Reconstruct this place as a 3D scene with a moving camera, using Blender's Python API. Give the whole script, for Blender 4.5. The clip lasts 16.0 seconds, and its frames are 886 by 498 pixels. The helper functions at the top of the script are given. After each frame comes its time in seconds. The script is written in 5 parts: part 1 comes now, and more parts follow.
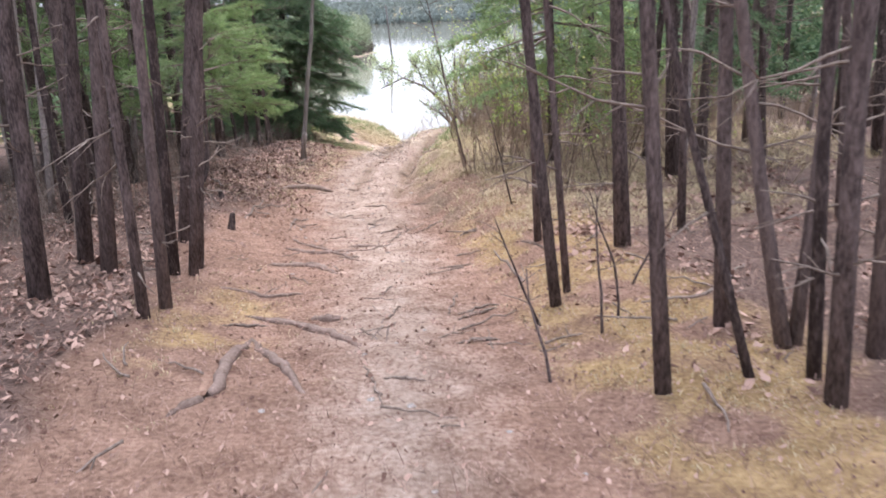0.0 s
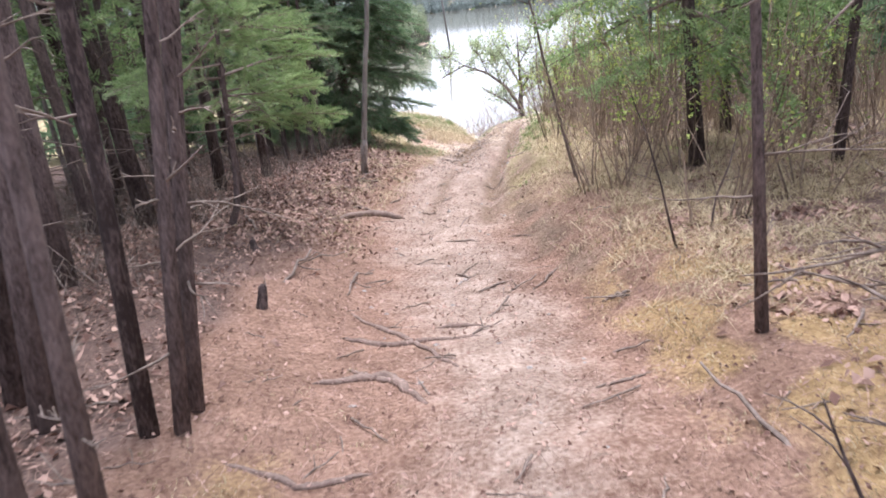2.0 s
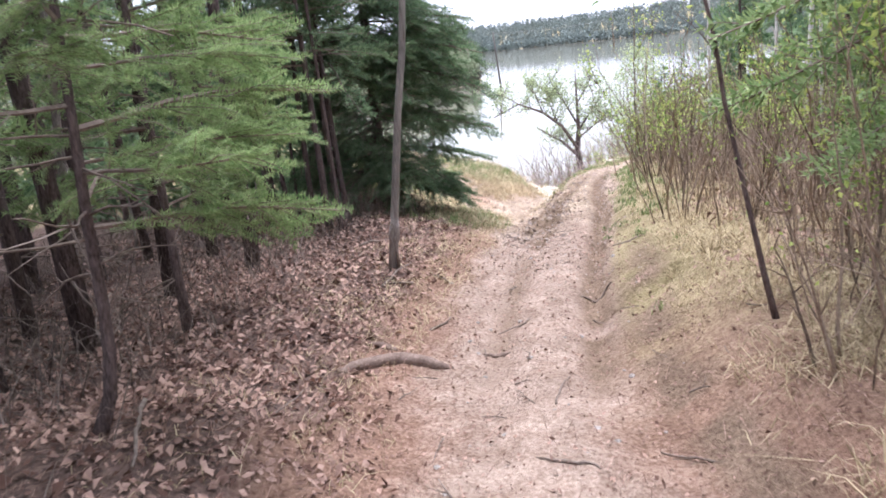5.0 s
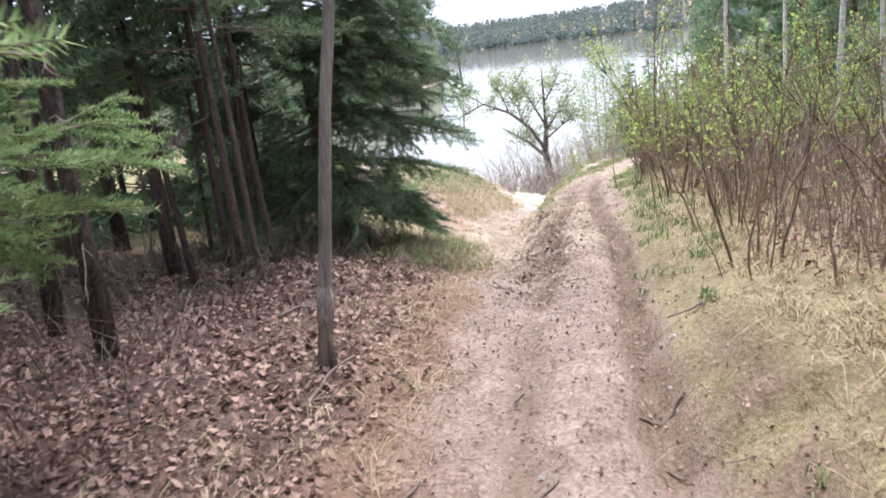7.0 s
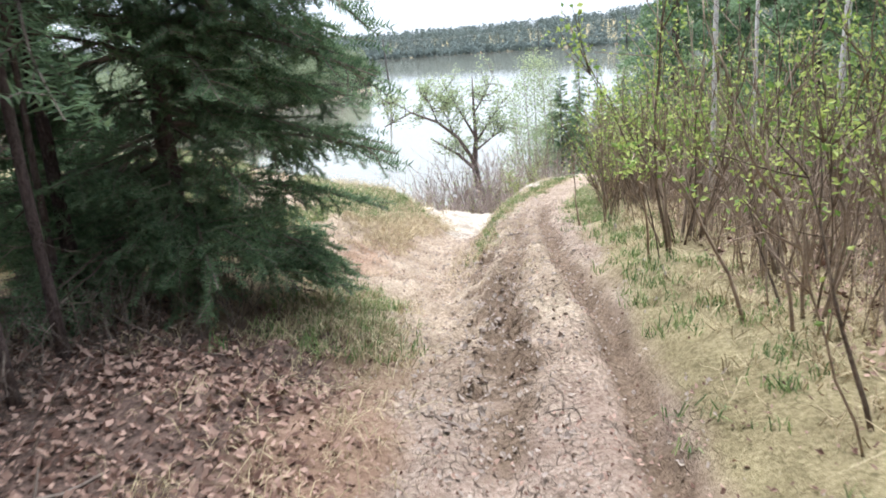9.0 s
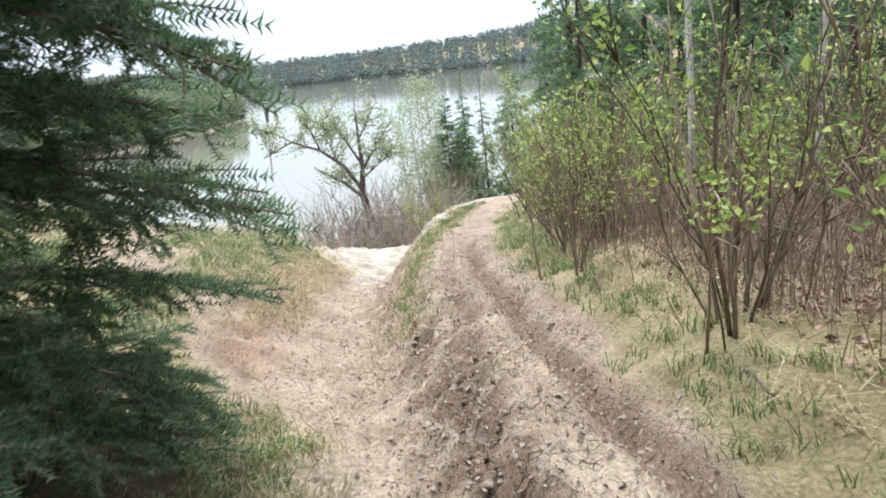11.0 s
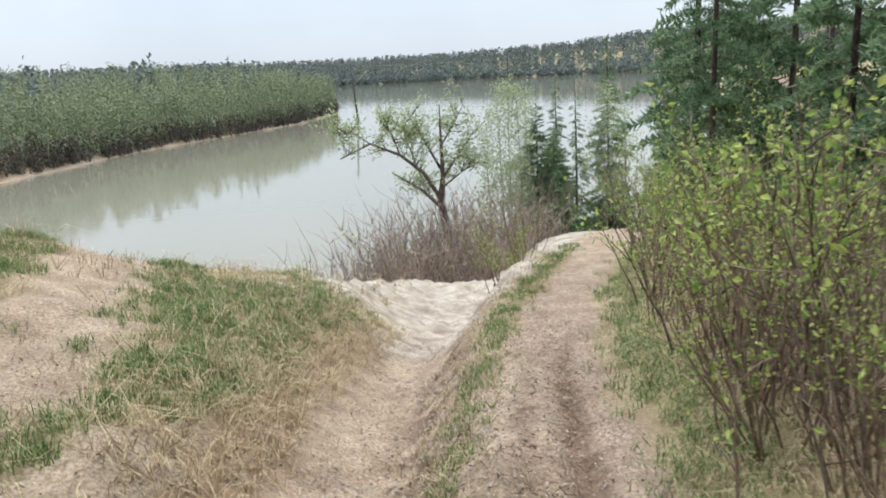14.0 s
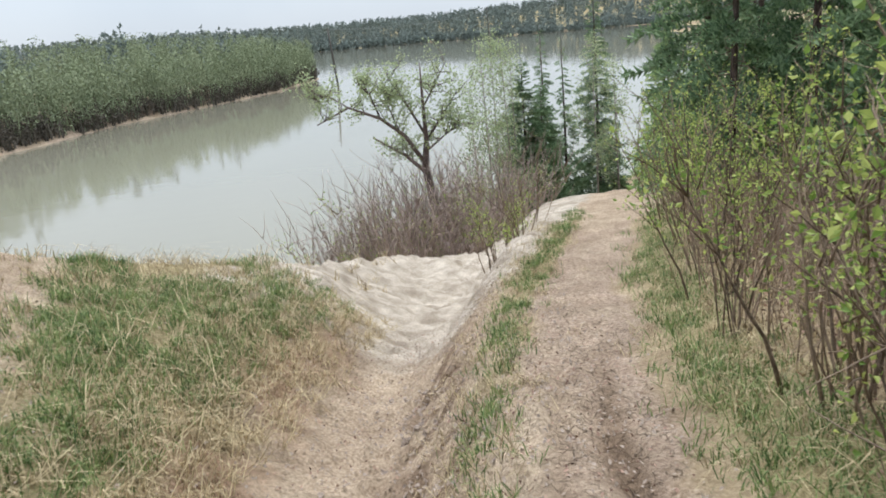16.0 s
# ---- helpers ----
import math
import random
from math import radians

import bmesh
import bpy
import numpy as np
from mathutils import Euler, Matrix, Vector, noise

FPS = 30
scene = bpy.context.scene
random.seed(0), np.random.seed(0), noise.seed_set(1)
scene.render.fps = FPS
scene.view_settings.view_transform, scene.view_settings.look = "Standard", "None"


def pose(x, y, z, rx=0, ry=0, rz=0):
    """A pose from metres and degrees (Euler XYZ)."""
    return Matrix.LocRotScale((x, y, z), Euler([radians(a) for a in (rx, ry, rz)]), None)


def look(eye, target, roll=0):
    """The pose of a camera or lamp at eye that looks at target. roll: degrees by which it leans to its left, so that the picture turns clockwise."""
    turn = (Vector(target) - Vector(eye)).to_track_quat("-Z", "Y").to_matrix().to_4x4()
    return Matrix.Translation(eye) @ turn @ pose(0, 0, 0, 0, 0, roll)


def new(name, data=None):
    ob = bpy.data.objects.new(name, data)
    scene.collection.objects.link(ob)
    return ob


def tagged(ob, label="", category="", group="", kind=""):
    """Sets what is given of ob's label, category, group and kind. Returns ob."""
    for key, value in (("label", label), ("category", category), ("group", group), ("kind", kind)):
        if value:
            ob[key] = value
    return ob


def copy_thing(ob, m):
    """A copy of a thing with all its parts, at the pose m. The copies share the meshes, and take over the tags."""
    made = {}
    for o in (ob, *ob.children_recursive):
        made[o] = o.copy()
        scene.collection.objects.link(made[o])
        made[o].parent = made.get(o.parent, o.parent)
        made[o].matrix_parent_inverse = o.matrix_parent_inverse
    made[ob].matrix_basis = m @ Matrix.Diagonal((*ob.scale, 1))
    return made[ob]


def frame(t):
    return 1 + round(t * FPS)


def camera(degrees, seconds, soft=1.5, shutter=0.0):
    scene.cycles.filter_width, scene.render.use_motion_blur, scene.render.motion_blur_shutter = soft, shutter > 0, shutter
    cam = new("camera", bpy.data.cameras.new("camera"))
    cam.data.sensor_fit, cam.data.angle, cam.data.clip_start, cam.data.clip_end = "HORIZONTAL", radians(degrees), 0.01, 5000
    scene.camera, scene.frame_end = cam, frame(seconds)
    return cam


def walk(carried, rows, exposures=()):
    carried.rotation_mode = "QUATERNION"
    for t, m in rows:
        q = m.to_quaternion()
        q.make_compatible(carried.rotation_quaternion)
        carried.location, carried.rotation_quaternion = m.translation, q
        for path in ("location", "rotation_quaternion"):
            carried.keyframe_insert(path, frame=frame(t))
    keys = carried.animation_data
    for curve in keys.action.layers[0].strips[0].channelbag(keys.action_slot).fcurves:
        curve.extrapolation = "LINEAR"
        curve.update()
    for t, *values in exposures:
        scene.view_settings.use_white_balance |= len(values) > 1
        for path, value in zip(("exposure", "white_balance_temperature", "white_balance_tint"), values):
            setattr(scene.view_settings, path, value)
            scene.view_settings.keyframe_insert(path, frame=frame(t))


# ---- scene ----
cam = camera(60.7, 16.0, soft=1.75, shutter=0.3)

PATH = [
    (0, (-0.188, -0.171, 1.432), (-0.137, 1.735, 0.827), -2.2),
    (0.5, (-0.296, 0.443, 1.405), (-0.312, 2.355, 0.82), -2.1),
    (1, (-0.408, 1.1, 1.383), (-0.497, 2.999, 0.761), -4.4),
    (1.5, (-0.438, 1.748, 1.332), (-0.595, 3.647, 0.723), -6.9),
    (2, (-0.525, 2.436, 1.256), (-0.649, 4.332, 0.632), -6.4),
    (2.5, (-0.552, 3.1, 1.201), (-0.68, 4.995, 0.573), -5.5),
    (3, (-0.634, 3.671, 1.146), (-0.788, 5.579, 0.566), -4.7),
    (3.5, (-0.692, 4.342, 1.091), (-0.911, 6.246, 0.521), -4.4),
    (4, (-0.787, 4.95, 1.072), (-1.029, 6.862, 0.537), -5.0),
    (4.2, (-0.8, 5.212, 1.075), (-1.045, 7.128, 0.556), -6.1),
    (6.3, (-1.07, 7.91, 0.846), (-1.293, 9.824, 0.311), -5.9),
    (6.5, (-1.092, 8.223, 0.837), (-1.282, 10.139, 0.298), -6.7),
    (7, (-1.135, 8.86, 0.776), (-1.282, 10.784, 0.249), -6.6),
    (7.5, (-1.127, 9.532, 0.729), (-1.228, 11.459, 0.2), -5.4),
    (8, (-1.076, 10.202, 0.643), (-1.112, 12.128, 0.103), -4.4),
    (8.2, (-1.1, 10.427, 0.625), (-1.128, 12.356, 0.096), -3.2),
    (10.3, (-1.191, 13.224, 0.39), (-0.99, 15.143, -0.135), -6.6),
    (10.5, (-1.24, 13.406, 0.377), (-1.001, 15.324, -0.135), -5.8),
    (11, (-1.246, 13.979, 0.335), (-0.898, 15.887, -0.151), -5.9),
    (11.5, (-1.217, 14.602, 0.291), (-0.782, 16.492, -0.197), -5.1),
    (12, (-1.121, 15.259, 0.221), (-0.692, 17.143, -0.295), -4.6),
    (12.5, (-0.943, 15.967, 0.193), (-0.497, 17.837, -0.36), -3.2),
    (13, (-0.696, 16.666, 0.285), (-0.354, 18.553, -0.283), -0.3),
    (13.5, (-0.541, 17.205, 0.381), (-0.277, 19.12, -0.13), -1.0),
    (14, (-0.484, 17.799, 0.318), (-0.344, 19.739, -0.145), -2.8),
    (14.5, (-0.492, 18.301, 0.227), (-0.395, 20.236, -0.266), -5.3),
    (15, (-0.425, 18.831, 0.113), (-0.292, 20.753, -0.422), -4.9),
    (15.5, (-0.383, 19.331, 0.06), (-0.217, 21.251, -0.478), -3.1),
    (16, (-0.303, 19.886, -0.011), (-0.138, 21.8, -0.568), -4.8),
]
walk(cam, [(t, look(eye, target, roll)) for t, eye, target, roll in PATH],
     exposures=[(0, 1.5, 5850, 18), (3.5, 1.55, 5780, 20), (5, 1.48, 5780, 19), (6.5, 1.4, 5780, 17), (8.2, 1.3, 5800, 12), (10.5, 1.14, 5820, 7), (12.5, 0.78, 6000, 7), (16, 0.52, 6050, 7)])

# ---- sky and sun: an overcast spring day ----
world = bpy.data.worlds.new("overcast_sky")
scene.world = world
world.use_nodes = True
wn, wl = world.node_tree.nodes, world.node_tree.links
wn.clear()
w_out, w_bg = wn.new("ShaderNodeOutputWorld"), wn.new("ShaderNodeBackground")
w_sky, w_mix = wn.new("ShaderNodeTexSky"), wn.new("ShaderNodeMix")
w_gain, w_noise, w_ramp = wn.new("ShaderNodeMix"), wn.new("ShaderNodeTexNoise"), wn.new("ShaderNodeValToRGB")
w_sky.sky_type, w_sky.sun_disc = "NISHITA", False
SUN_EL, SUN_AZ = 70.0, 3.0
w_sky.sun_elevation, w_sky.sun_rotation = radians(SUN_EL), radians(SUN_AZ)
w_gain.data_type, w_gain.blend_type = "RGBA", "MULTIPLY"
w_gain.inputs[0].default_value = 1.0
w_gain.inputs[7].default_value = (0.10, 0.10, 0.10, 1)
w_noise.inputs["Scale"].default_value, w_noise.inputs["Detail"].default_value = 2.2, 5
w_ramp.color_ramp.elements[0].position, w_ramp.color_ramp.elements[0].color = 0.3, (0.60, 0.63, 0.69, 1)
w_ramp.color_ramp.elements[1].position, w_ramp.color_ramp.elements[1].color = 0.75, (0.78, 0.79, 0.82, 1)
w_mix.data_type = "RGBA"
w_mix.inputs[0].default_value = 0.85
wl.new(w_sky.outputs[0], w_gain.inputs[6])
wl.new(w_gain.outputs[2], w_mix.inputs[6])
wl.new(w_noise.outputs["Fac"], w_ramp.inputs[0])
wl.new(w_ramp.outputs[0], w_mix.inputs[7])
wl.new(w_bg.outputs[0], w_out.inputs[0])
w_bg.inputs[1].default_value = 1.0
# an overcast sky is brighter overhead than at the horizon
w_tc, w_sep, w_rise, w_lift = wn.new("ShaderNodeTexCoord"), wn.new("ShaderNodeSeparateXYZ"), wn.new("ShaderNodeMapRange"), wn.new("ShaderNodeMix")
w_rise.inputs["From Min"].default_value, w_rise.inputs["From Max"].default_value = 0.0, 1.0
w_rise.inputs["To Min"].default_value, w_rise.inputs["To Max"].default_value = 0.80, 1.72
w_lift.data_type, w_lift.blend_type = "RGBA", "MULTIPLY"
w_lift.inputs[0].default_value = 1.0
wl.new(w_tc.outputs["Generated"], w_sep.inputs[0])
wl.new(w_sep.outputs[2], w_rise.inputs[0])
wl.new(w_mix.outputs[2], w_lift.inputs[6])
wl.new(w_rise.outputs[0], w_lift.inputs[7])
wl.new(w_lift.outputs[2], w_bg.inputs[0])

sun = new("sun", bpy.data.lights.new("sun", "SUN"))
sun.data.energy, sun.data.angle, sun.data.color = 2.3, radians(36), (1.0, 0.95, 0.87)
sun.matrix_world = look((40 * math.sin(radians(SUN_AZ)), 40 * math.cos(radians(SUN_AZ)), 40 * math.tan(radians(SUN_EL))), (0, 0, 0))


# ---- materials ----
def material(name, dark, light, scale=8.0, rough=0.85, bump=0.3, fine=6.0, metal=0.0, spread=(0.3, 0.7), vary=0.0, island=0.0, stretch=(1, 1, 1), sheen=0.5, through_light=0.0):
    """Two tones mixed by a coarse and a fine noise, with fine relief; vary: how much whole objects differ, island: pieces of one mesh."""
    m = bpy.data.materials.new(name)
    m.use_nodes = True
    n, l = m.node_tree.nodes, m.node_tree.links
    bsdf = n["Principled BSDF"]
    tc, mp = n.new("ShaderNodeTexCoord"), n.new("ShaderNodeMapping")
    mp.inputs["Scale"].default_value = stretch
    l.new(tc.outputs["Object"], mp.inputs[0])
    a, b, add = n.new("ShaderNodeTexNoise"), n.new("ShaderNodeTexNoise"), n.new("ShaderNodeMath")
    a.inputs["Scale"].default_value, a.inputs["Detail"].default_value = scale, 6
    b.inputs["Scale"].default_value, b.inputs["Detail"].default_value = scale * fine, 4
    l.new(mp.outputs[0], a.inputs["Vector"]), l.new(mp.outputs[0], b.inputs["Vector"])
    mean = n.new("ShaderNodeMix")
    mean.inputs[0].default_value = 0.45
    l.new(a.outputs["Fac"], mean.inputs[2]), l.new(b.outputs["Fac"], mean.inputs[3])
    last = mean.outputs[0]
    for amount, node, out in ((vary, "ShaderNodeObjectInfo", "Random"), (island, "ShaderNodeNewGeometry", "Random Per Island")):
        if amount:
            src, mul, plus = n.new(node), n.new("ShaderNodeMath"), n.new("ShaderNodeMath")
            mul.operation, plus.operation = "MULTIPLY_ADD", "ADD"
            mul.inputs[1].default_value, mul.inputs[2].default_value = amount, -amount / 2
            l.new(src.outputs[out], mul.inputs[0]), l.new(last, plus.inputs[0]), l.new(mul.outputs[0], plus.inputs[1])
            last = plus.outputs[0]
    ramp = n.new("ShaderNodeValToRGB")
    ramp.color_ramp.elements[0].position, ramp.color_ramp.elements[0].color = spread[0], (*dark, 1)
    ramp.color_ramp.elements[1].position, ramp.color_ramp.elements[1].color = spread[1], (*light, 1)
    l.new(last, ramp.inputs[0]), l.new(ramp.outputs[0], bsdf.inputs["Base Color"])
    bsdf.inputs["Roughness"].default_value, bsdf.inputs["Metallic"].default_value = rough, metal
    bsdf.inputs["Specular IOR Level"].default_value = sheen
    if bump:
        bp = n.new("ShaderNodeBump")
        bp.inputs["Strength"].default_value, bp.inputs["Distance"].default_value = bump, 0.02
        l.new(mean.outputs[0], bp.inputs["Height"]), l.new(bp.outputs[0], bsdf.inputs["Normal"])
    if through_light:
        tr, mx = n.new("ShaderNodeBsdfTranslucent"), n.new("ShaderNodeMixShader")
        l.new(ramp.outputs[0], tr.inputs[0])
        mx.inputs[0].default_value = through_light
        l.new(bsdf.outputs[0], mx.inputs[1]), l.new(tr.outputs[0], mx.inputs[2])
        l.new(mx.outputs[0], n["Material Output"].inputs[0])
    return m


BARK = material("pine_bark", (0.042, 0.030, 0.027), (0.18, 0.135, 0.122), 26, 0.92, 1.0, 4, vary=0.2, spread=(0.36, 0.66), stretch=(1, 1, 0.28), sheen=0.2)
BARK_GREY = material("grey_bark", (0.12, 0.10, 0.09), (0.42, 0.36, 0.325), 20, 0.9, 0.9, 4, vary=0.15, stretch=(1, 1, 0.3), sheen=0.2)
DEAD_BARK = material("grey_dead_bark", (0.10, 0.085, 0.075), (0.36, 0.32, 0.29), 16, 0.85, 0.5, 5, spread=(0.3, 0.7), stretch=(1, 1, 0.12), sheen=0.25)
BIRCH = material("pale_birch_bark", (0.22, 0.20, 0.19), (0.62, 0.58, 0.54), 7, 0.75, 0.4, 6, spread=(0.25, 0.55), stretch=(0.4, 0.4, 1.6))
DEADWOOD = material("dead_twigs", (0.095, 0.07, 0.056), (0.29, 0.23, 0.19), 14, 0.9, 0.4, 4, island=0.3, sheen=0.2)
SHRUB_BARK = material("shrub_stems", (0.11, 0.08, 0.058), (0.34, 0.255, 0.185), 12, 0.85, 0.4, 4, vary=0.35, sheen=0.3)
WILLOW_BARK = material("willow_stems", (0.22, 0.165, 0.14), (0.46, 0.365, 0.32), 12, 0.85, 0.3, 4, vary=0.3, sheen=0.3)
NEEDLE_DARK = material("spruce_needles", (0.085, 0.145, 0.075), (0.275, 0.38, 0.20), 5, 0.6, 0, 5, island=0.35, vary=0.15, sheen=0.3, through_light=0.42)
NEEDLE_BRIGHT = material("fir_needles", (0.14, 0.23, 0.085), (0.40, 0.51, 0.225), 4, 0.6, 0, 5, island=0.35, sheen=0.3, through_light=0.45)
LEAF_YOUNG = material("young_leaves", (0.18, 0.29, 0.06), (0.52, 0.58, 0.17), 3, 0.55, 0, 5, island=0.6, sheen=0.4, through_light=0.45)
LEAF_PALE = material("pale_poplar_leaves", (0.28, 0.34, 0.18), (0.50, 0.56, 0.33), 1, 0.55, 0, 5, island=0.5, sheen=0.4, through_light=0.35)
LITTER = material("dead_leaves", (0.125, 0.068, 0.05), (0.45, 0.30, 0.235), 3, 0.85, 0, 5, island=0.75, sheen=0.25)
STRAW = material("dry_grass", (0.28, 0.215, 0.125), (0.62, 0.51, 0.32), 3, 0.8, 0, 5, island=0.6, sheen=0.3, through_light=0.15)
GRASS = material("green_grass", (0.095, 0.16, 0.055), (0.30, 0.37, 0.145), 3, 0.65, 0, 5, island=0.6, sheen=0.3, through_light=0.25)
ROOT = material("weathered_root", (0.10, 0.065, 0.05), (0.30, 0.22, 0.18), 14, 0.85, 0.6, 5, stretch=(1, 1, 1), sheen=0.25)
STONE = material("pebble_stone", (0.22, 0.19, 0.17), (0.42, 0.38, 0.34), 20, 0.8, 0.4, 5, vary=0.2)
CLOD = material("clay_clod", (0.24, 0.19, 0.16), (0.46, 0.38, 0.32), 18, 0.95, 0.6, 4, vary=0.2, sheen=0.15)
FAR_GREEN = material("spring_woods", (0.185, 0.22, 0.13), (0.35, 0.39, 0.245), 0.16, 0.9, 0, 8, island=0.12, sheen=0.1)
# aerial haze is mixed into this base colour, paler and bluer than the trees
FAR_HAZED = material("far_conifers_hazed", (0.16, 0.19, 0.175), (0.235, 0.27, 0.24), 0.03, 0.95, 0, 8, island=0.1, sheen=0.1)
SCRUB = material("shore_scrub", (0.075, 0.066, 0.052), (0.17, 0.15, 0.12), 0.2, 0.9, 0, 8, island=0.4, sheen=0.1)
POLE_WOOD = material("weathered_pole", (0.05, 0.045, 0.04), (0.13, 0.115, 0.10), 6, 0.9, 0.3, 5, stretch=(1, 1, 0.2))
CABLE = material("cable", (0.12, 0.12, 0.12), (0.22, 0.22, 0.22), 6, 0.6, 0)


def ground_material():
    """Soil: trail dirt, needle duff, leaf mould, moss, grass and clay, blended by masks laid on the mesh, each with its own grain and relief."""
    m = bpy.data.materials.new("forest_soil")
    m.use_nodes = True
    n, l = m.node_tree.nodes, m.node_tree.links
    bsdf = n["Principled BSDF"]
    tc = n.new("ShaderNodeTexCoord")

    def noise_at(scale, detail=6):
        t = n.new("ShaderNodeTexNoise")
        t.inputs["Scale"].default_value, t.inputs["Detail"].default_value = scale, detail
        l.new(tc.outputs["Object"], t.inputs["Vector"])
        return t.outputs["Fac"]

    coarse, middle, fine, grain = noise_at(1.1), noise_at(6), noise_at(38), noise_at(160, 2)

    def blend(f, x, y, kind="MIX"):
        k = n.new("ShaderNodeMix")
        k.data_type, k.blend_type = "RGBA", kind
        for slot, v in ((0, f), (6, x), (7, y)):
            if hasattr(v, "is_linked"):
                l.new(v, k.inputs[slot])
            else:
                k.inputs[slot].default_value = v
        return k.outputs[2]

    def ramp(f, a, ca, b, cb):
        r = n.new("ShaderNodeValToRGB")
        r.color_ramp.elements[0].position, r.color_ramp.elements[0].color = a, (*ca, 1)
        r.color_ramp.elements[1].position, r.color_ramp.elements[1].color = b, (*cb, 1)
        l.new(f, r.inputs[0])
        return r.outputs[0]

    def mask(name):
        a = n.new("ShaderNodeAttribute")
        a.attribute_name = name
        s = n.new("ShaderNodeSeparateColor")
        l.new(a.outputs["Color"], s.inputs[0])
        return s.outputs

    def worn(v, lo=0.25, hi=0.75):
        """The mask's edge broken up by noise."""
        p, q = n.new("ShaderNodeMath"), n.new("ShaderNodeMapRange")
        p.operation = "ADD"
        mix = n.new("ShaderNodeMix")
        mix.inputs[0].default_value = 0.5
        l.new(middle, mix.inputs[2]), l.new(fine, mix.inputs[3])
        l.new(v, p.inputs[0]), l.new(mix.outputs[0], p.inputs[1])
        q.inputs["From Min"].default_value, q.inputs["From Max"].default_value = lo + 0.5, hi + 0.5
        l.new(p.outputs[0], q.inputs[0])
        return q.outputs[0]

    one, two = mask("soil_a"), mask("soil_b")
    duff_wood = blend(0.5, ramp(middle, 0.3, (0.19, 0.107, 0.073), 0.7, (0.39, 0.245, 0.175)), ramp(fine, 0.35, (0.145, 0.082, 0.06), 0.7, (0.47, 0.32, 0.235)))
    straw_soil = blend(0.5, ramp(middle, 0.3, (0.28, 0.21, 0.135), 0.7, (0.50, 0.40, 0.265)), ramp(fine, 0.35, (0.22, 0.16, 0.10), 0.7, (0.52, 0.42, 0.28)))
    dirt = blend(0.45, ramp(middle, 0.3, (0.27, 0.185, 0.138), 0.7, (0.47, 0.365, 0.295)), ramp(fine, 0.35, (0.19, 0.13, 0.096), 0.66, (0.57, 0.45, 0.37)))
    clay = blend(0.45, ramp(coarse, 0.3, (0.36, 0.26, 0.18), 0.7, (0.51, 0.405, 0.295)), ramp(fine, 0.36, (0.18, 0.13, 0.092), 0.62, (0.62, 0.505, 0.385)))
    mould = blend(0.5, ramp(middle, 0.3, (0.085, 0.055, 0.045), 0.7, (0.24, 0.16, 0.13)), ramp(fine, 0.35, (0.05, 0.035, 0.03), 0.7, (0.30, 0.21, 0.17)))
    moss = blend(0.5, ramp(middle, 0.3, (0.27, 0.18, 0.085), 0.7, (0.47, 0.325, 0.165)), ramp(fine, 0.35, (0.20, 0.125, 0.055), 0.7, (0.53, 0.38, 0.20)))
    turf = blend(0.5, ramp(middle, 0.3, (0.21, 0.18, 0.09), 0.7, (0.43, 0.36, 0.20)), ramp(fine, 0.35, (0.15, 0.12, 0.06), 0.7, (0.50, 0.41, 0.25)))
    open_ground = n.new("ShaderNodeAttribute")
    open_ground.attribute_name = "open_ground"
    duff = blend(open_ground.outputs["Fac"], duff_wood, straw_soil)
    col = blend(worn(one[0]), duff, dirt)
    col = blend(worn(two[0]), col, mould)
    col = blend(worn(one[1]), col, moss)
    col = blend(worn(two[1]), col, turf)
    col = blend(worn(one[2]), col, clay)
    col = blend(worn(two[2]), col, ramp(fine, 0.3, (0.15, 0.105, 0.072), 0.7, (0.31, 0.225, 0.16)))
    extra = mask("soil_c")
    blotch = noise_at(2.6, 8)
    col = blend(worn(extra[0]), col, blend(0.5, ramp(blotch, 0.35, (0.36, 0.30, 0.235), 0.65, (0.58, 0.515, 0.435)), ramp(fine, 0.3, (0.28, 0.225, 0.175), 0.7, (0.62, 0.55, 0.465))))
    col = blend(worn(extra[1]), col, blend(0.5, ramp(blotch, 0.35, (0.22, 0.125, 0.075), 0.65, (0.43, 0.285, 0.195)), ramp(fine, 0.3, (0.20, 0.115, 0.07), 0.7, (0.49, 0.33, 0.23))))
    # lighter and darker patches of dust and damp
    col = blend(1.0, col, ramp(blotch, 0.3, (0.82, 0.80, 0.78), 0.68, (1.22, 1.22, 1.22)), "MULTIPLY")
    # cracks in dried mud
    crack = n.new("ShaderNodeTexVoronoi")
    crack.feature = "DISTANCE_TO_EDGE"
    crack.inputs["Scale"].default_value = 16
    warp = n.new("ShaderNodeMix")
    warp.data_type = "RGBA"
    warp.inputs[0].default_value = 0.06
    nz = n.new("ShaderNodeTexNoise")
    nz.inputs["Scale"].default_value = 5
    l.new(tc.outputs["Object"], nz.inputs["Vector"]), l.new(tc.outputs["Object"], warp.inputs[6]), l.new(nz.outputs["Color"], warp.inputs[7])
    l.new(warp.outputs[2], crack.inputs["Vector"])
    cr = n.new("ShaderNodeMapRange")
    cr.inputs["From Min"].default_value, cr.inputs["From Max"].default_value = 0.0, 0.045
    cr.inputs["To Min"].default_value, cr.inputs["To Max"].default_value = 1.0, 0.0
    l.new(crack.outputs["Distance"], cr.inputs[0])
    alpha = n.new("ShaderNodeAttribute")
    alpha.attribute_name = "cracked"
    both, thin = n.new("ShaderNodeMath"), n.new("ShaderNodeMath")
    both.operation = thin.operation = "MULTIPLY"
    l.new(cr.outputs[0], both.inputs[0]), l.new(alpha.outputs["Fac"], both.inputs[1])
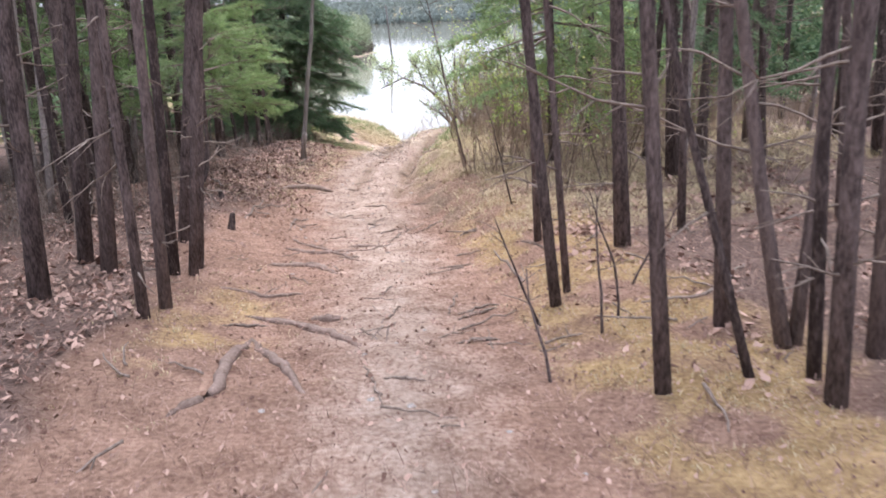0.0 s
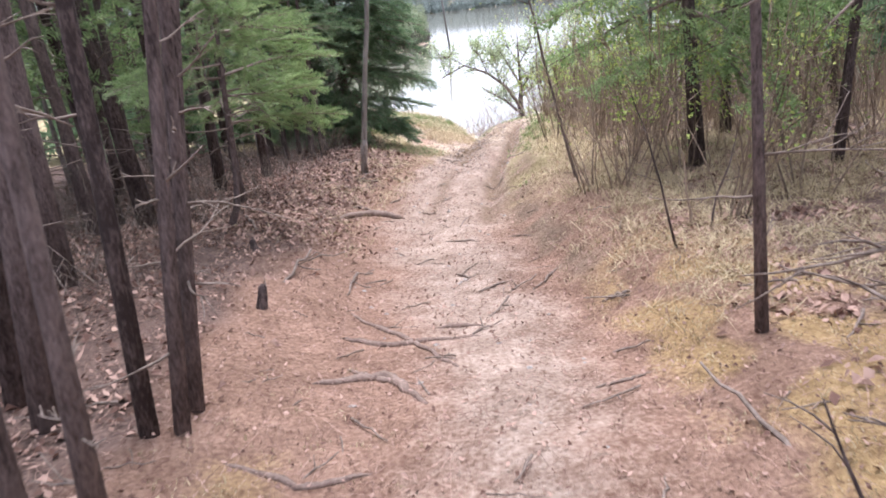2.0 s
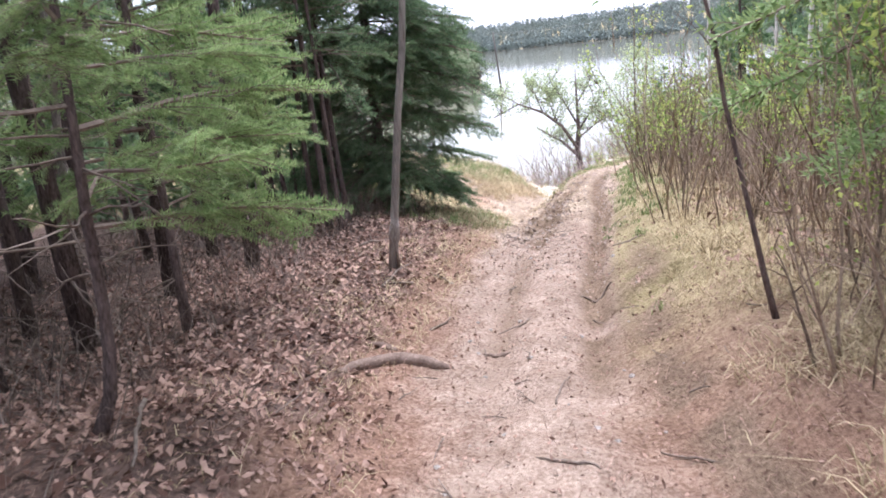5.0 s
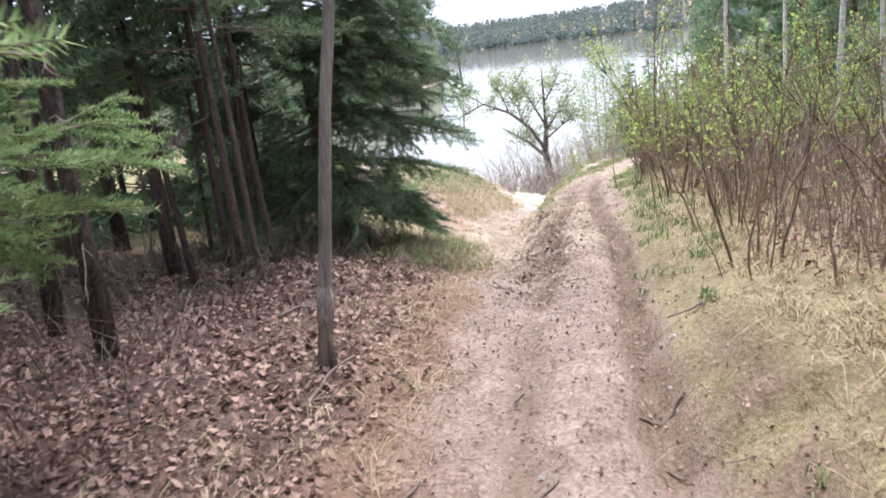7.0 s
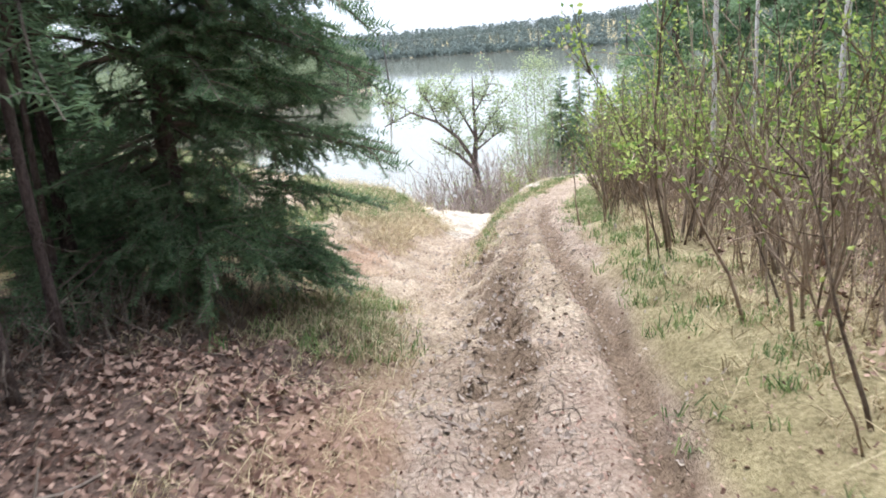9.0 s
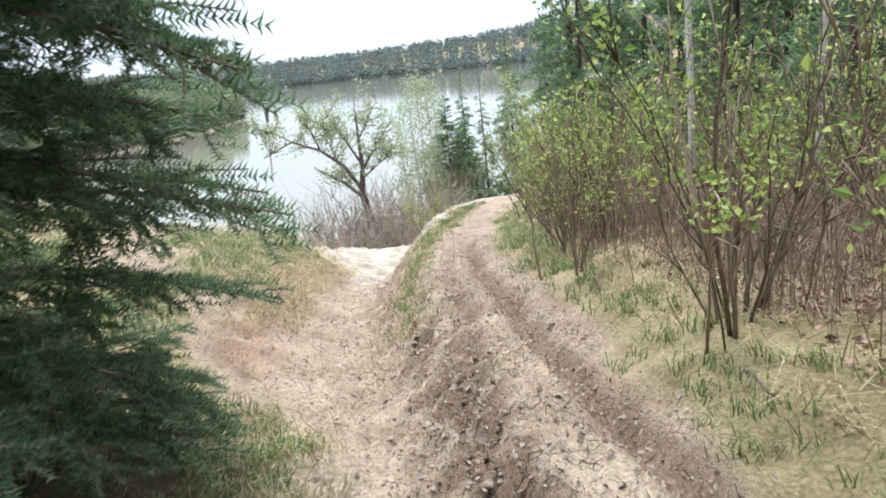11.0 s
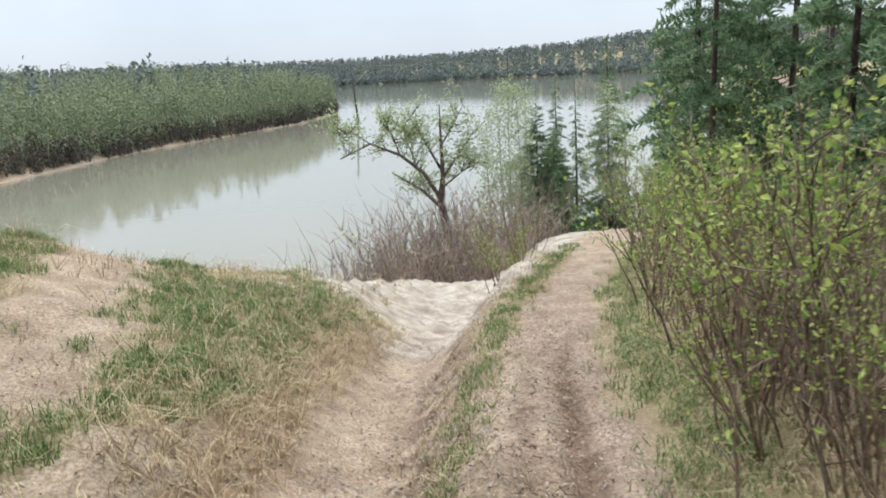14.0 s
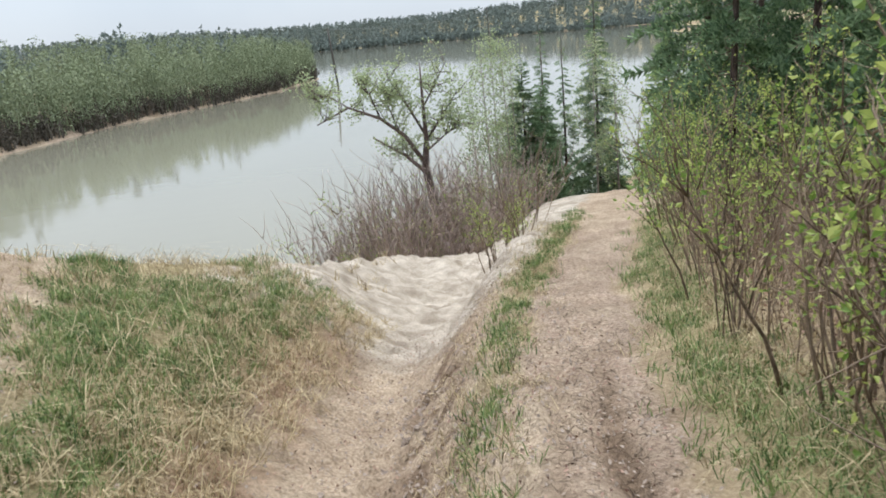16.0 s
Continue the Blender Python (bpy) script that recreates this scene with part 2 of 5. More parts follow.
    l.new(both.outputs[0], thin.inputs[0]), l.new(ramp(middle, 0.42, (0, 0, 0), 0.66, (0.6, 0.6, 0.6)), thin.inputs[1])
    col = blend(thin.outputs[0], col, (0.17, 0.12, 0.10, 1))
    l.new(col, bsdf.inputs["Base Color"])
    bsdf.inputs["Roughness"].default_value = 0.95
    bsdf.inputs["Specular IOR Level"].default_value = 0.15
    height, deep = n.new("ShaderNodeMix"), n.new("ShaderNodeMath")
    height.inputs[0].default_value = 0.3
    lumps = n.new("ShaderNodeMix")
    lumps.inputs[0].default_value = 0.5
    l.new(noise_at(14), lumps.inputs[2]), l.new(fine, lumps.inputs[3])
    l.new(lumps.outputs[0], height.inputs[2]), l.new(grain, height.inputs[3])
    deep.operation = "SUBTRACT"
    l.new(height.outputs[0], deep.inputs[0]), l.new(thin.outputs[0], deep.inputs[1])
    bp = n.new("ShaderNodeBump")
    bp.inputs["Strength"].default_value, bp.inputs["Distance"].default_value = 1.0, 0.06
    l.new(deep.outputs[0], bp.inputs["Height"]), l.new(bp.outputs[0], bsdf.inputs["Normal"])
    return m


def water_material():
    m = bpy.data.materials.new("river_water")
    m.use_nodes = True
    n, l = m.node_tree.nodes, m.node_tree.links
    b = n["Principled BSDF"]
    b.inputs["Base Color"].default_value = (0.225, 0.215, 0.165, 1)
    b.inputs["Roughness"].default_value, b.inputs["IOR"].default_value = 0.06, 1.33
    tc, mp, nz, bp = n.new("ShaderNodeTexCoord"), n.new("ShaderNodeMapping"), n.new("ShaderNodeTexNoise"), n.new("ShaderNodeBump")
    mp.inputs["Scale"].default_value = (0.5, 0.9, 1)
    nz.inputs["Scale"].default_value, nz.inputs["Detail"].default_value = 0.6, 6
    bp.inputs["Strength"].default_value, bp.inputs["Distance"].default_value = 0.05, 0.3
    l.new(tc.outputs["Object"], mp.inputs[0]), l.new(mp.outputs[0], nz.inputs["Vector"])
    l.new(nz.outputs["Fac"], bp.inputs["Height"]), l.new(bp.outputs[0], b.inputs["Normal"])
    streak, ramp = n.new("ShaderNodeTexNoise"), n.new("ShaderNodeValToRGB")
    streak.inputs["Scale"].default_value, streak.inputs["Detail"].default_value = 0.03, 5
    l.new(mp.outputs[0], streak.inputs["Vector"]), l.new(streak.outputs["Fac"], ramp.inputs[0])
    ramp.color_ramp.elements[0].position, ramp.color_ramp.elements[0].color = 0.4, (0.012, 0.012, 0.012, 1)
    ramp.color_ramp.elements[1].position, ramp.color_ramp.elements[1].color = 0.65, (0.05, 0.05, 0.05, 1)
    l.new(ramp.outputs[0], b.inputs["Roughness"])
    return m


# ---- the lie of the land ----
GRID_Y = np.linspace(-80, 200, 2801)


def profile(*knots):
    """A smooth line through (y, value) knots."""
    ys, vs = zip(*knots)
    line = np.interp(GRID_Y, ys, vs)
    box = np.ones(9) / 9
    for _ in range(2):
        line = np.convolve(np.pad(line, 4, mode="edge"), box, mode="valid")
    return lambda y: np.interp(y, GRID_Y, line)


def step(a, b, v):
    s = np.clip((v - a) / (b - a), 0, 1)
    return s * s * (3 - 2 * s)


trail_x = profile((-20, 0.6), (0, -0.12), (3, -0.2), (5, -0.33), (8, -0.65), (10.5, -0.95), (13, -0.75), (15, -0.5), (17.5, -0.15), (20, 0.28), (23, 0.72), (27, 1.75), (31, 3.3), (38, 6.0), (60, 14))
trail_z = profile((-80, 7), (-10, 0.9), (0, 0.02), (5, -0.52), (8, -0.9), (10.2, -1.1), (13, -1.14), (17, -1.37), (20, -1.68), (23, -2.1), (27, -2.7), (31, -3.14), (38, -4.3), (60, -9), (200, -20))
left_rise = profile((-5, 0.2), (0, 0.1), (5, 0.17), (9, 0.48), (11, 0.3), (13, 0.24), (16, 0.18), (19, 0.1), (23, 0.33), (26, 0.32), (28, 0.30), (32, 0.1), (36, 0.0))
right_rise = profile((-5, 0.1), (0, 0.05), (4, 0.12), (6, 0.2), (9.5, 0.42), (12, 0.35), (14, 0.25), (17, 0.22), (20, 0.17), (30, 0.2))
rut_off = profile((13, 0.4), (16.5, 0.4), (18.2, 0.2), (20, 0.07), (24, 0.02))
gully_x = profile((13, -1.7), (15, -1.3), (17.6, -1.05), (20, -0.97), (22.4, -0.82), (25.6, -0.5), (29, 0.1), (33, 1.0), (38, 1.9), (60, 8))
gully_left = profile((16, 1.5), (20, 1.3), (23, 1.1), (26, 1.15), (28, 1.2), (30, 1.6), (33, 2.3), (38, 3.0))
gully_right = profile((16, 0.5), (22, 0.62), (27, 0.75), (30, 0.95), (33, 1.1), (38, 1.5))
gully_deep = profile((13.5, 0), (15.5, 0.22), (17, 0.34), (20, 0.48), (22.4, 0.62), (25.6, 0.85), (29, 1.15), (33, 1.5), (38, 1.2), (44, 0))
edge_y = profile((-60, 20), (-14, 26), (-6, 28), (-2.5, 29.3), (-1.3, 33), (-0.6, 37), (2, 38), (5, 38.8), (8, 42), (14, 55), (25, 75), (60, 120))
WATER = -16.0


def ripple(x, y, s, seed):
    """Soft uneven ground, made of crossing waves."""
    r = np.random.RandomState(seed)
    out = 0
    for k in range(7):
        a, f, p = r.uniform(0, 6.28), r.uniform(0.6, 1.7) / s, r.uniform(0, 6.28)
        out = out + np.sin((x * np.cos(a) + y * np.sin(a)) * f * 6.28 + p + 1.3 * np.sin((x * np.sin(a) - y * np.cos(a)) * f * 3.1))
    return out / 7


near_shore = profile((-80, -300), (20, -140), (35, -70), (47, -22), (53, -13), (60, -7), (66, -3), (72, 3), (80, 11), (100, 28), (150, 60), (200, 82))
far_shore = profile((60, -200), (100, -100), (155, -63), (200, -55))


def bench(x, y):
    """The low ground at the foot of the bluff, which runs into the river."""
    d = (x - near_shore(y) - 0.44 * np.clip(y - 200, 0, None)) * 0.8
    return WATER - 1.5 + np.clip(0.4 * (d + 1.2), 0, 3.2) + 0.04 * np.clip(d, 0, 60)


def far_land(x, y):
    """The wooded bank across the river with its point, and the hills at the far end of the reach."""
    line = np.interp(y, (60, 100, 158, 214, 249, 288, 344, 366), (-200, -110, -69, -57, -41.6, -26.7, -17.4, -16))
    line = line - 0.12 * np.clip(y - 350, 0, 40) ** 1.6 - 8 * np.clip(y - 380, 0, 200) + 1.5 * ripple(x, y, 30, 8)
    d = line - x
    bank = WATER - 1.5 + np.clip(0.55 * (d + 1.5), 0, 4.6) + 0.006 * np.clip(d, 0, 300)
    r, az = np.hypot(x, y), np.degrees(np.arctan2(x, np.maximum(y, 1)))
    crest = np.interp(az, (-30, -6, 0, 5, 13, 19, 30), (18, 14, 13, 15, 23, 38, 46))
    t = np.clip((r - 1090) / 380, 0, 1)
    hill = WATER - 1.5 + 2.4 * step(0, 0.05, t) + (crest + 12) * step(0.03, 1, t) + 2 * ripple(x, y, 160, 9) * t
    return np.maximum(np.where(y > 40, bank, -50), np.where(y > 300, hill, -50))


def land(x, y):
    x, y = np.asarray(x, float), np.asarray(y, float)
    d = x - trail_x(y)
    wide = np.where(y < 12, 0.55, 0.35)
    z = trail_z(y) + right_rise(y) * step(wide, wide + 0.8, d) + left_rise(y) * step(0.6, 2.0, -d)
    z = z + 0.05 * np.clip(d - 2.5, 0, 12) * (y < 40) + 0.02 * np.clip(-d - 3, 0, 10) * (y < 22)
    g = x - gully_x(y)
    z = z - (gully_deep(y) + left_rise(y) * 0.6 * step(0.2, 0.9, -d)) * np.exp(-(np.abs(g) / np.where(g > 0, gully_right(y), gully_left(y))) ** 2.6) * step(14, 18, y)
    z = z + (0.16 * np.clip(-1.9 - x, 0, 4) + 0.16 * np.clip(-2.9 - x, 0, 3)) * step(21, 25, y) * (y < 60)
    z = z + 0.07 * ripple(x, y, 1.1, 16) * step(1.0, 1.6, gully_x(y) - x) * step(20, 22, y) * (y < 40)
    # ruts and uneven soil
    z = z - 0.08 * np.exp(-((d + 0.3) / 0.14) ** 2) * step(8, 12, y) * step(24, 19, y) - 0.15 * np.exp(-((d - rut_off(y)) / 0.12) ** 2) * step(9, 12, y) * step(26, 20, y)
    z = z + 0.05 * ripple(x, y, 2.3, 1) + 0.015 * ripple(x, y, 0.7, 2) + 0.008 * ripple(x, y, 0.24, 3)
    rough = step(14, 17, y) * (y < 60) * np.exp(-((g - 0.42) / 0.45) ** 2)
    z = z + rough * (0.08 * ripple(x, y, 0.8, 5) - 0.24 * np.abs(ripple(x, y, 0.45, 6)) - 0.10 * np.abs(ripple(x, y, 0.2, 7)) + 0.06)
    z = z + step(8, 12, y) * (y < 40) * step(1.3, 0.5, np.abs(d)) * (0.035 * ripple(x, y * 0.35, 0.45, 13) + 0.02 * ripple(x, y * 0.5, 0.2, 14))
    z = z + step(13, 17, y) * (y < 60) * step(2.6, 1.2, np.abs(g)) * (0.07 * ripple(x, y, 0.9, 15) - 0.11 * np.abs(ripple(x, y, 0.36, 12)) + 0.03)
    slab = step(28.5, 31, y) * step(46, 41, y) * np.exp(-(g / 3.2) ** 4)
    z = z + slab * (0.12 * ripple(x, y, 1.7, 10) + 0.08 * np.abs(ripple(x, y, 0.7, 11)))
    s = y - edge_y(x) + 0.8 * ripple(x, y, 6, 4)
    fall = np.where(s > 0, 0.42 * s + 0.25 * np.minimum(s, 3), 0)
    near = np.where(s > 0, np.maximum(z - fall, bench(x, y)), z)
    return np.maximum(near, far_land(x, y))


# ---- mesh helpers ----
def tri_mesh(name, verts, tris, mats, slots=None, smooth=True):
    """A mesh from arrays of corners and triangles."""
    me = bpy.data.meshes.new(name)
    verts, tris = np.asarray(verts, np.float32), np.asarray(tris, np.int32)
    me.vertices.add(len(verts)), me.loops.add(tris.size), me.polygons.add(len(tris))
    me.vertices.foreach_set("co", verts.ravel())
    me.loops.foreach_set("vertex_index", tris.ravel())
    me.polygons.foreach_set("loop_start", np.arange(0, tris.size, 3, dtype=np.int32))
    if slots is not None:
        me.polygons.foreach_set("material_index", np.asarray(slots, np.int32))
    me.polygons.foreach_set("use_smooth", np.full(len(tris), smooth))
    for m in mats if isinstance(mats, (list, tuple)) else (mats,):
        me.materials.append(m)
    me.update(calc_edges=True)
    return me


class Soup:
    """Gathers pieces into one mesh."""

    def __init__(self):
        self.v, self.f, self.k, self.count = [], [], [], 0

    def add(self, v, f, slot=0):
        self.v.append(np.asarray(v, np.float32))
        self.f.append(np.asarray(f, np.int32) + self.count)
        self.k.append(np.full(len(f), slot, np.int32))
        self.count += len(v)
        return self

    def mesh(self, name, mats, smooth=True):
        return tri_mesh(name, np.concatenate(self.v), np.concatenate(self.f), mats, np.concatenate(self.k), smooth)


def part(name, mesh, parent, label=""):
    ob = new(name, mesh)
    ob.parent = parent
    return tagged(ob, label)


def thing(name, x, y, z, label, category, group="", kind=""):
    """An empty at the foot of a thing, to hold its parts."""
    ob = new(name)
    ob.location = (x, y, z)
    ob.empty_display_size = 0.1
    return tagged(ob, label, category, group, kind)


def tube(points, radii, sides=7, rough=0.0, rng=None):
    """A closed limb along points, with its own radius at each."""
    p, r = np.asarray(points, float), np.asarray(radii, float)
    way = np.gradient(p, axis=0)
    way /= np.linalg.norm(way, axis=1)[:, None] + 1e-9
    side = np.cross(way, (0.31, 0.95, 0.05))
    weak = np.linalg.norm(side, axis=1) < 0.2
    side[weak] = np.cross(way[weak], (1, 0, 0))
    side /= np.linalg.norm(side, axis=1)[:, None]
    other = np.cross(way, side)
    a = np.linspace(0, 2 * np.pi, sides, endpoint=False)
    rr = r[:, None] * np.ones(sides)
    if rough and rng is not None:
        rr = rr * (1 + rng.uniform(-rough, rough, rr.shape))
    ring = p[:, None, :] + rr[:, :, None] * (np.cos(a)[None, :, None] * side[:, None, :] + np.sin(a)[None, :, None] * other[:, None, :])
    k = len(p)
    v = np.concatenate([ring.reshape(-1, 3), p[:1], p[-1:]])
    i, j = np.meshgrid(np.arange(k - 1), np.arange(sides), indexing="ij")
    q0, q1 = i * sides + j, i * sides + (j + 1) % sides
    q2, q3 = q1 + sides, q0 + sides
    f = [np.stack([q0, q1, q2], -1).reshape(-1, 3), np.stack([q0, q2, q3], -1).reshape(-1, 3)]
    j = np.arange(sides)
    f.append(np.stack([np.full(sides, k * sides), (j + 1) % sides, j], -1))
    f.append(np.stack([np.full(sides, k * sides + 1), (k - 1) * sides + j, (k - 1) * sides + (j + 1) % sides], -1))
    return v, np.concatenate(f)


def bent(start, way, length, bend, n, rng, sag=0.0):
    """Points of a limb that starts one way and wanders, sagging under its weight."""
    p, d = [np.array(start, float)], np.array(way, float) / np.linalg.norm(way)
    for _ in range(n - 1):
        d = d + rng.normal(0, bend, 3) + (0, 0, -sag)
        d /= np.linalg.norm(d)
        p.append(p[-1] + d * length / (n - 1))
    return np.array(p)


def turn_to(way, up=(0, 0, 1)):
    """Rotation that takes x along way and keeps z as near to up as it can."""
    x = np.array(way, float) / np.linalg.norm(way)
    y = np.cross(up, x)
    if np.linalg.norm(y) < 1e-3:
        y = np.cross((0, 1, 0), x)
    y /= np.linalg.norm(y)
    return np.stack([x, y, np.cross(x, y)], 1)


def spray(rng, twigs=16, step_len=0.012, needle=0.028, width=0.006, wood=True):
    """A flat fir bough one metre long: a stem, side twigs and needles, drawn out along x. Slot 0 wood, 1 needles."""
    s = Soup()
    main = bent((0, 0, 0), (1, 0, 0.05), 1.0, 0.08, 7, rng, 0.03)
    s.add(*tube(main, np.linspace(0.011, 0.003, 7), 4 if wood else 3))
    lines = [(main[2:], 1.0)]
    for i in range(twigs):
        u = 0.16 + 0.8 * i / twigs
        o = np.array([np.interp(u, np.linspace(0, 1, 7), main[:, k]) for k in range(3)])
        side = 1 if i % 2 else -1
        ln = (0.42 * (1 - u) ** 0.8 + 0.08) * rng.uniform(0.5, 1.3)
        w = bent(o, (rng.uniform(0.45, 1.0), side * rng.uniform(0.35, 1.0), rng.uniform(-0.28, 0.22)), ln, 0.16, 4, rng, 0.08)
        if wood:
            s.add(*tube(w, np.linspace(0.004, 0.0015, 4), 3))
        lines.append((w, 1.0))
        if ln > 0.2 and wood:
            for q in (0.45, 0.7):
                o2 = w[0] + (w[-1] - w[0]) * q
                w2 = bent(o2, (0.8, side * rng.uniform(-0.2, 0.3), rng.uniform(-0.1, 0.1)), ln * 0.45, 0.08, 3, rng, 0.05)
                lines.append((w2, 0.9))
    for w, k in lines:
        seg = np.linalg.norm(np.diff(w, axis=0), axis=1)
        cum = np.r_[0, np.cumsum(seg)]
        u = np.arange(0.02, cum[-1], step_len)
        c = np.stack([np.interp(u, cum, w[:, j]) for j in range(3)], 1)
        d = (w[-1] - w[0]) / (np.linalg.norm(w[-1] - w[0]) + 1e-9)
        lat = np.cross(d, (0, 0, 1))
        lat /= np.linalg.norm(lat) + 1e-9
        m = len(u)
        for sd, lift in ((1, 0.1), (-1, 0.1), (0.25, 0.9), (-0.5, -0.55)):
            out = lat * sd + np.array([0, 0, 1]) * lift + d * rng.uniform(0.35, 0.9, (m, 1)) + rng.normal(0, 0.2, (m, 3))
            out /= np.linalg.norm(out, axis=1)[:, None]
            half = d * width / 2
            v = np.stack([c - half, c + half, c + out * needle * k * rng.uniform(0.8, 1.2, (m, 1))], 1).reshape(-1, 3)
            s.add(v, np.arange(3 * m).reshape(-1, 3), 1)
    return np.concatenate(s.v), np.concatenate(s.f), np.concatenate(s.k)


rng = np.random.RandomState(7)
FINE_SPRAYS = [spray(rng, 18, 0.013, 0.032, 0.007) for _ in range(3)]
MID_SPRAYS = [spray(rng, 11, 0.030, 0.046, 0.018) for _ in range(3)]
WIDE_SPRAYS = [spray(rng, 9, 0.085, 0.12, 0.055, False) for _ in range(3)]


def trunk_line(height, lean, rng, bend=0.02, n=12):
    u = np.linspace(0, 1, n)
    w = np.cumsum(rng.normal(0, bend, (n, 2)), axis=0) * u[:, None]
    return np.c_[lean[0] * height * u + w[:, 0], lean[1] * height * u + w[:, 1], height * u]


def flare(dia, height, n=12, tip=0.25):
    u = np.linspace(0, 1, n)
    r = dia / 2 * (1 - (1 - tip) * u)
    r[0] *= 1.22
    return r


def conifer_crown(line, height, low, high, count, length, sprays, rng, droop=0.25, aim=None, bias=1.0, clump=None):
    """Boughs in whorls round the trunk between two heights, longest below."""
    s = Soup()
    for i in range(count):
        h = low + (high - low) * ((i + rng.uniform(0, 1)) / count) ** bias
        u = h / height
        o = np.array([np.interp(u, np.linspace(0, 1, len(line)), line[:, k]) for k in range(3)])
        a = rng.uniform(0, 2 * np.pi) if aim is None else aim + rng.normal(0, 0.6)
        ln = length * (1 - 0.92 * max(0.0, (h - low) / (height * 1.02 - low))) * rng.uniform(0.7, 1.15)
        way = np.array([np.cos(a), np.sin(a), -droop + rng.uniform(-0.15, 0.15) + 0.5 * u])
        kinds = WIDE_SPRAYS if h > 4.2 else sprays
        v, f, k = kinds[rng.randint(len(kinds))]
        set_bough(s, (v, f, k), turn_to(way, (rng.normal(0, 0.3), rng.normal(0, 0.3), 1)), ln, rng.uniform(0.8, 1.1), o)
        for _ in range(3 if clump and h < 4.2 else 0):
            side = way / np.linalg.norm(way) + np.array([rng.normal(0, 0.45), rng.normal(0, 0.45), rng.uniform(-0.55, 0.15)])
            set_bough(s, clump[rng.randint(len(clump))], turn_to(side, (rng.normal(0, 0.5), rng.normal(0, 0.5), 1)), ln * rng.uniform(0.25, 0.42), 1.2, o + way / np.linalg.norm(way) * ln * rng.uniform(0.3, 0.66))
    return s


def set_bough(s, kind, r, ln, wide, o):
    """Puts one bough into a crown."""
    v, f, k = kind
    v = (v * np.array([ln, ln * wide, ln * wide])) @ r.T + o
    s.add(v, f[k == 0], 0)
    s.add(v[:1], np.zeros((0, 3)), 1)
    s.f.append(f[k == 1].astype(np.int32) + s.count - len(v) - 1)
    s.k.append(np.ones((k == 1).sum(), np.int32))


def conifer(x, y, height, dia, lean=(0, 0), low=0.6, count=60, length=1.8, sprays=None, needles=NEEDLE_DARK, seed=1, label="dark green spruce with boughs to the ground", group="spruces", droop=0.25, dead=0, name="spruce_tree", bias=1.0, clump=None, line=None):
    r = np.random.RandomState(seed)
    t = thing(name, x, y, float(land(x, y)) - 0.03, label, "tree", group)
    line = trunk_line(height, lean, r) if line is None else line
    part("trunk", Soup().add(*tube(line, flare(dia, height, len(line), tip=0.12), 9, 0.06, r)).mesh("trunk", BARK), t)
    part("crown", conifer_crown(line, height, low, height * 0.98, count, length, sprays or MID_SPRAYS, r, droop, None, bias, clump).mesh("crown", [DEADWOOD, needles], False), t)
    for i in range(dead):
        dead_limb(t, line, height, r, 0.15, min(low + 1.2, 3.0))
    return t


def dead_limb(t, line, height, r, low, high, reach=1.0):
    """A bare broken limb with a few twigs."""
    h = r.uniform(low, high)
    o = np.array([np.interp(h / height, np.linspace(0, 1, len(line)), line[:, k]) for k in range(3)])
    a = r.uniform(0, 2 * np.pi)
    ln = reach * r.uniform(0.25, 1.1)
    w = bent(o, (np.cos(a), np.sin(a), r.uniform(-0.25, 0.35)), ln, 0.12, 6, r, 0.03)
    s = Soup().add(*tube(w, np.linspace(0.008, 0.0025, 6), 4))
    for _ in range(r.randint(1, 5)):
        k = r.randint(1, 5)
        w2 = bent(w[k], w[-1] - w[0] + r.normal(0, 0.35 * ln, 3), ln * r.uniform(0.2, 0.5), 0.15, 4, r)
        s.add(*tube(w2, np.linspace(0.005, 0.0018, 4), 3))
    part("dead_branch", s.mesh("dead_branch", DEADWOOD), t)


PINE_CROWNS = {}


def pine(x, y, dia, lean=(0, 0), height=11.0, dead=6, seed=1, bark=BARK, label="dark-barked young pine with bare dead lower branches", group="pine stand", crown=True, reach=1.0, bend=0.02):
    r = np.random.RandomState(seed)
    t = thing("pine_tree", x, y, float(land(x, y)) - 0.04, label, "tree", group)
    line = trunk_line(height, lean, r, bend)
    part("trunk", Soup().add(*tube(line, flare(dia, height), 9, 0.07, r)).mesh("trunk", bark), t)
    for _ in range(dead):
        dead_limb(t, line, height, r, 0.3, 3.4, reach)
    if crown:
        k = seed % 3
        if k not in PINE_CROWNS:
            straight = np.c_[np.zeros(12), np.zeros(12), np.linspace(0, 11, 12)]
            PINE_CROWNS[k] = conifer_crown(straight, 11.0, 5.5, 10.8, 6, 1.9, WIDE_SPRAYS, r, 0.05).mesh("crown", [DEADWOOD, NEEDLE_DARK], False)
        c = part("crown", PINE_CROWNS[k], t)
        c.matrix_local = Matrix(((1, 0, lean[0], 0), (0, 1, lean[1], 0), (0, 0, height / 11.0, 0), (0, 0, 0, 1)))
    return t


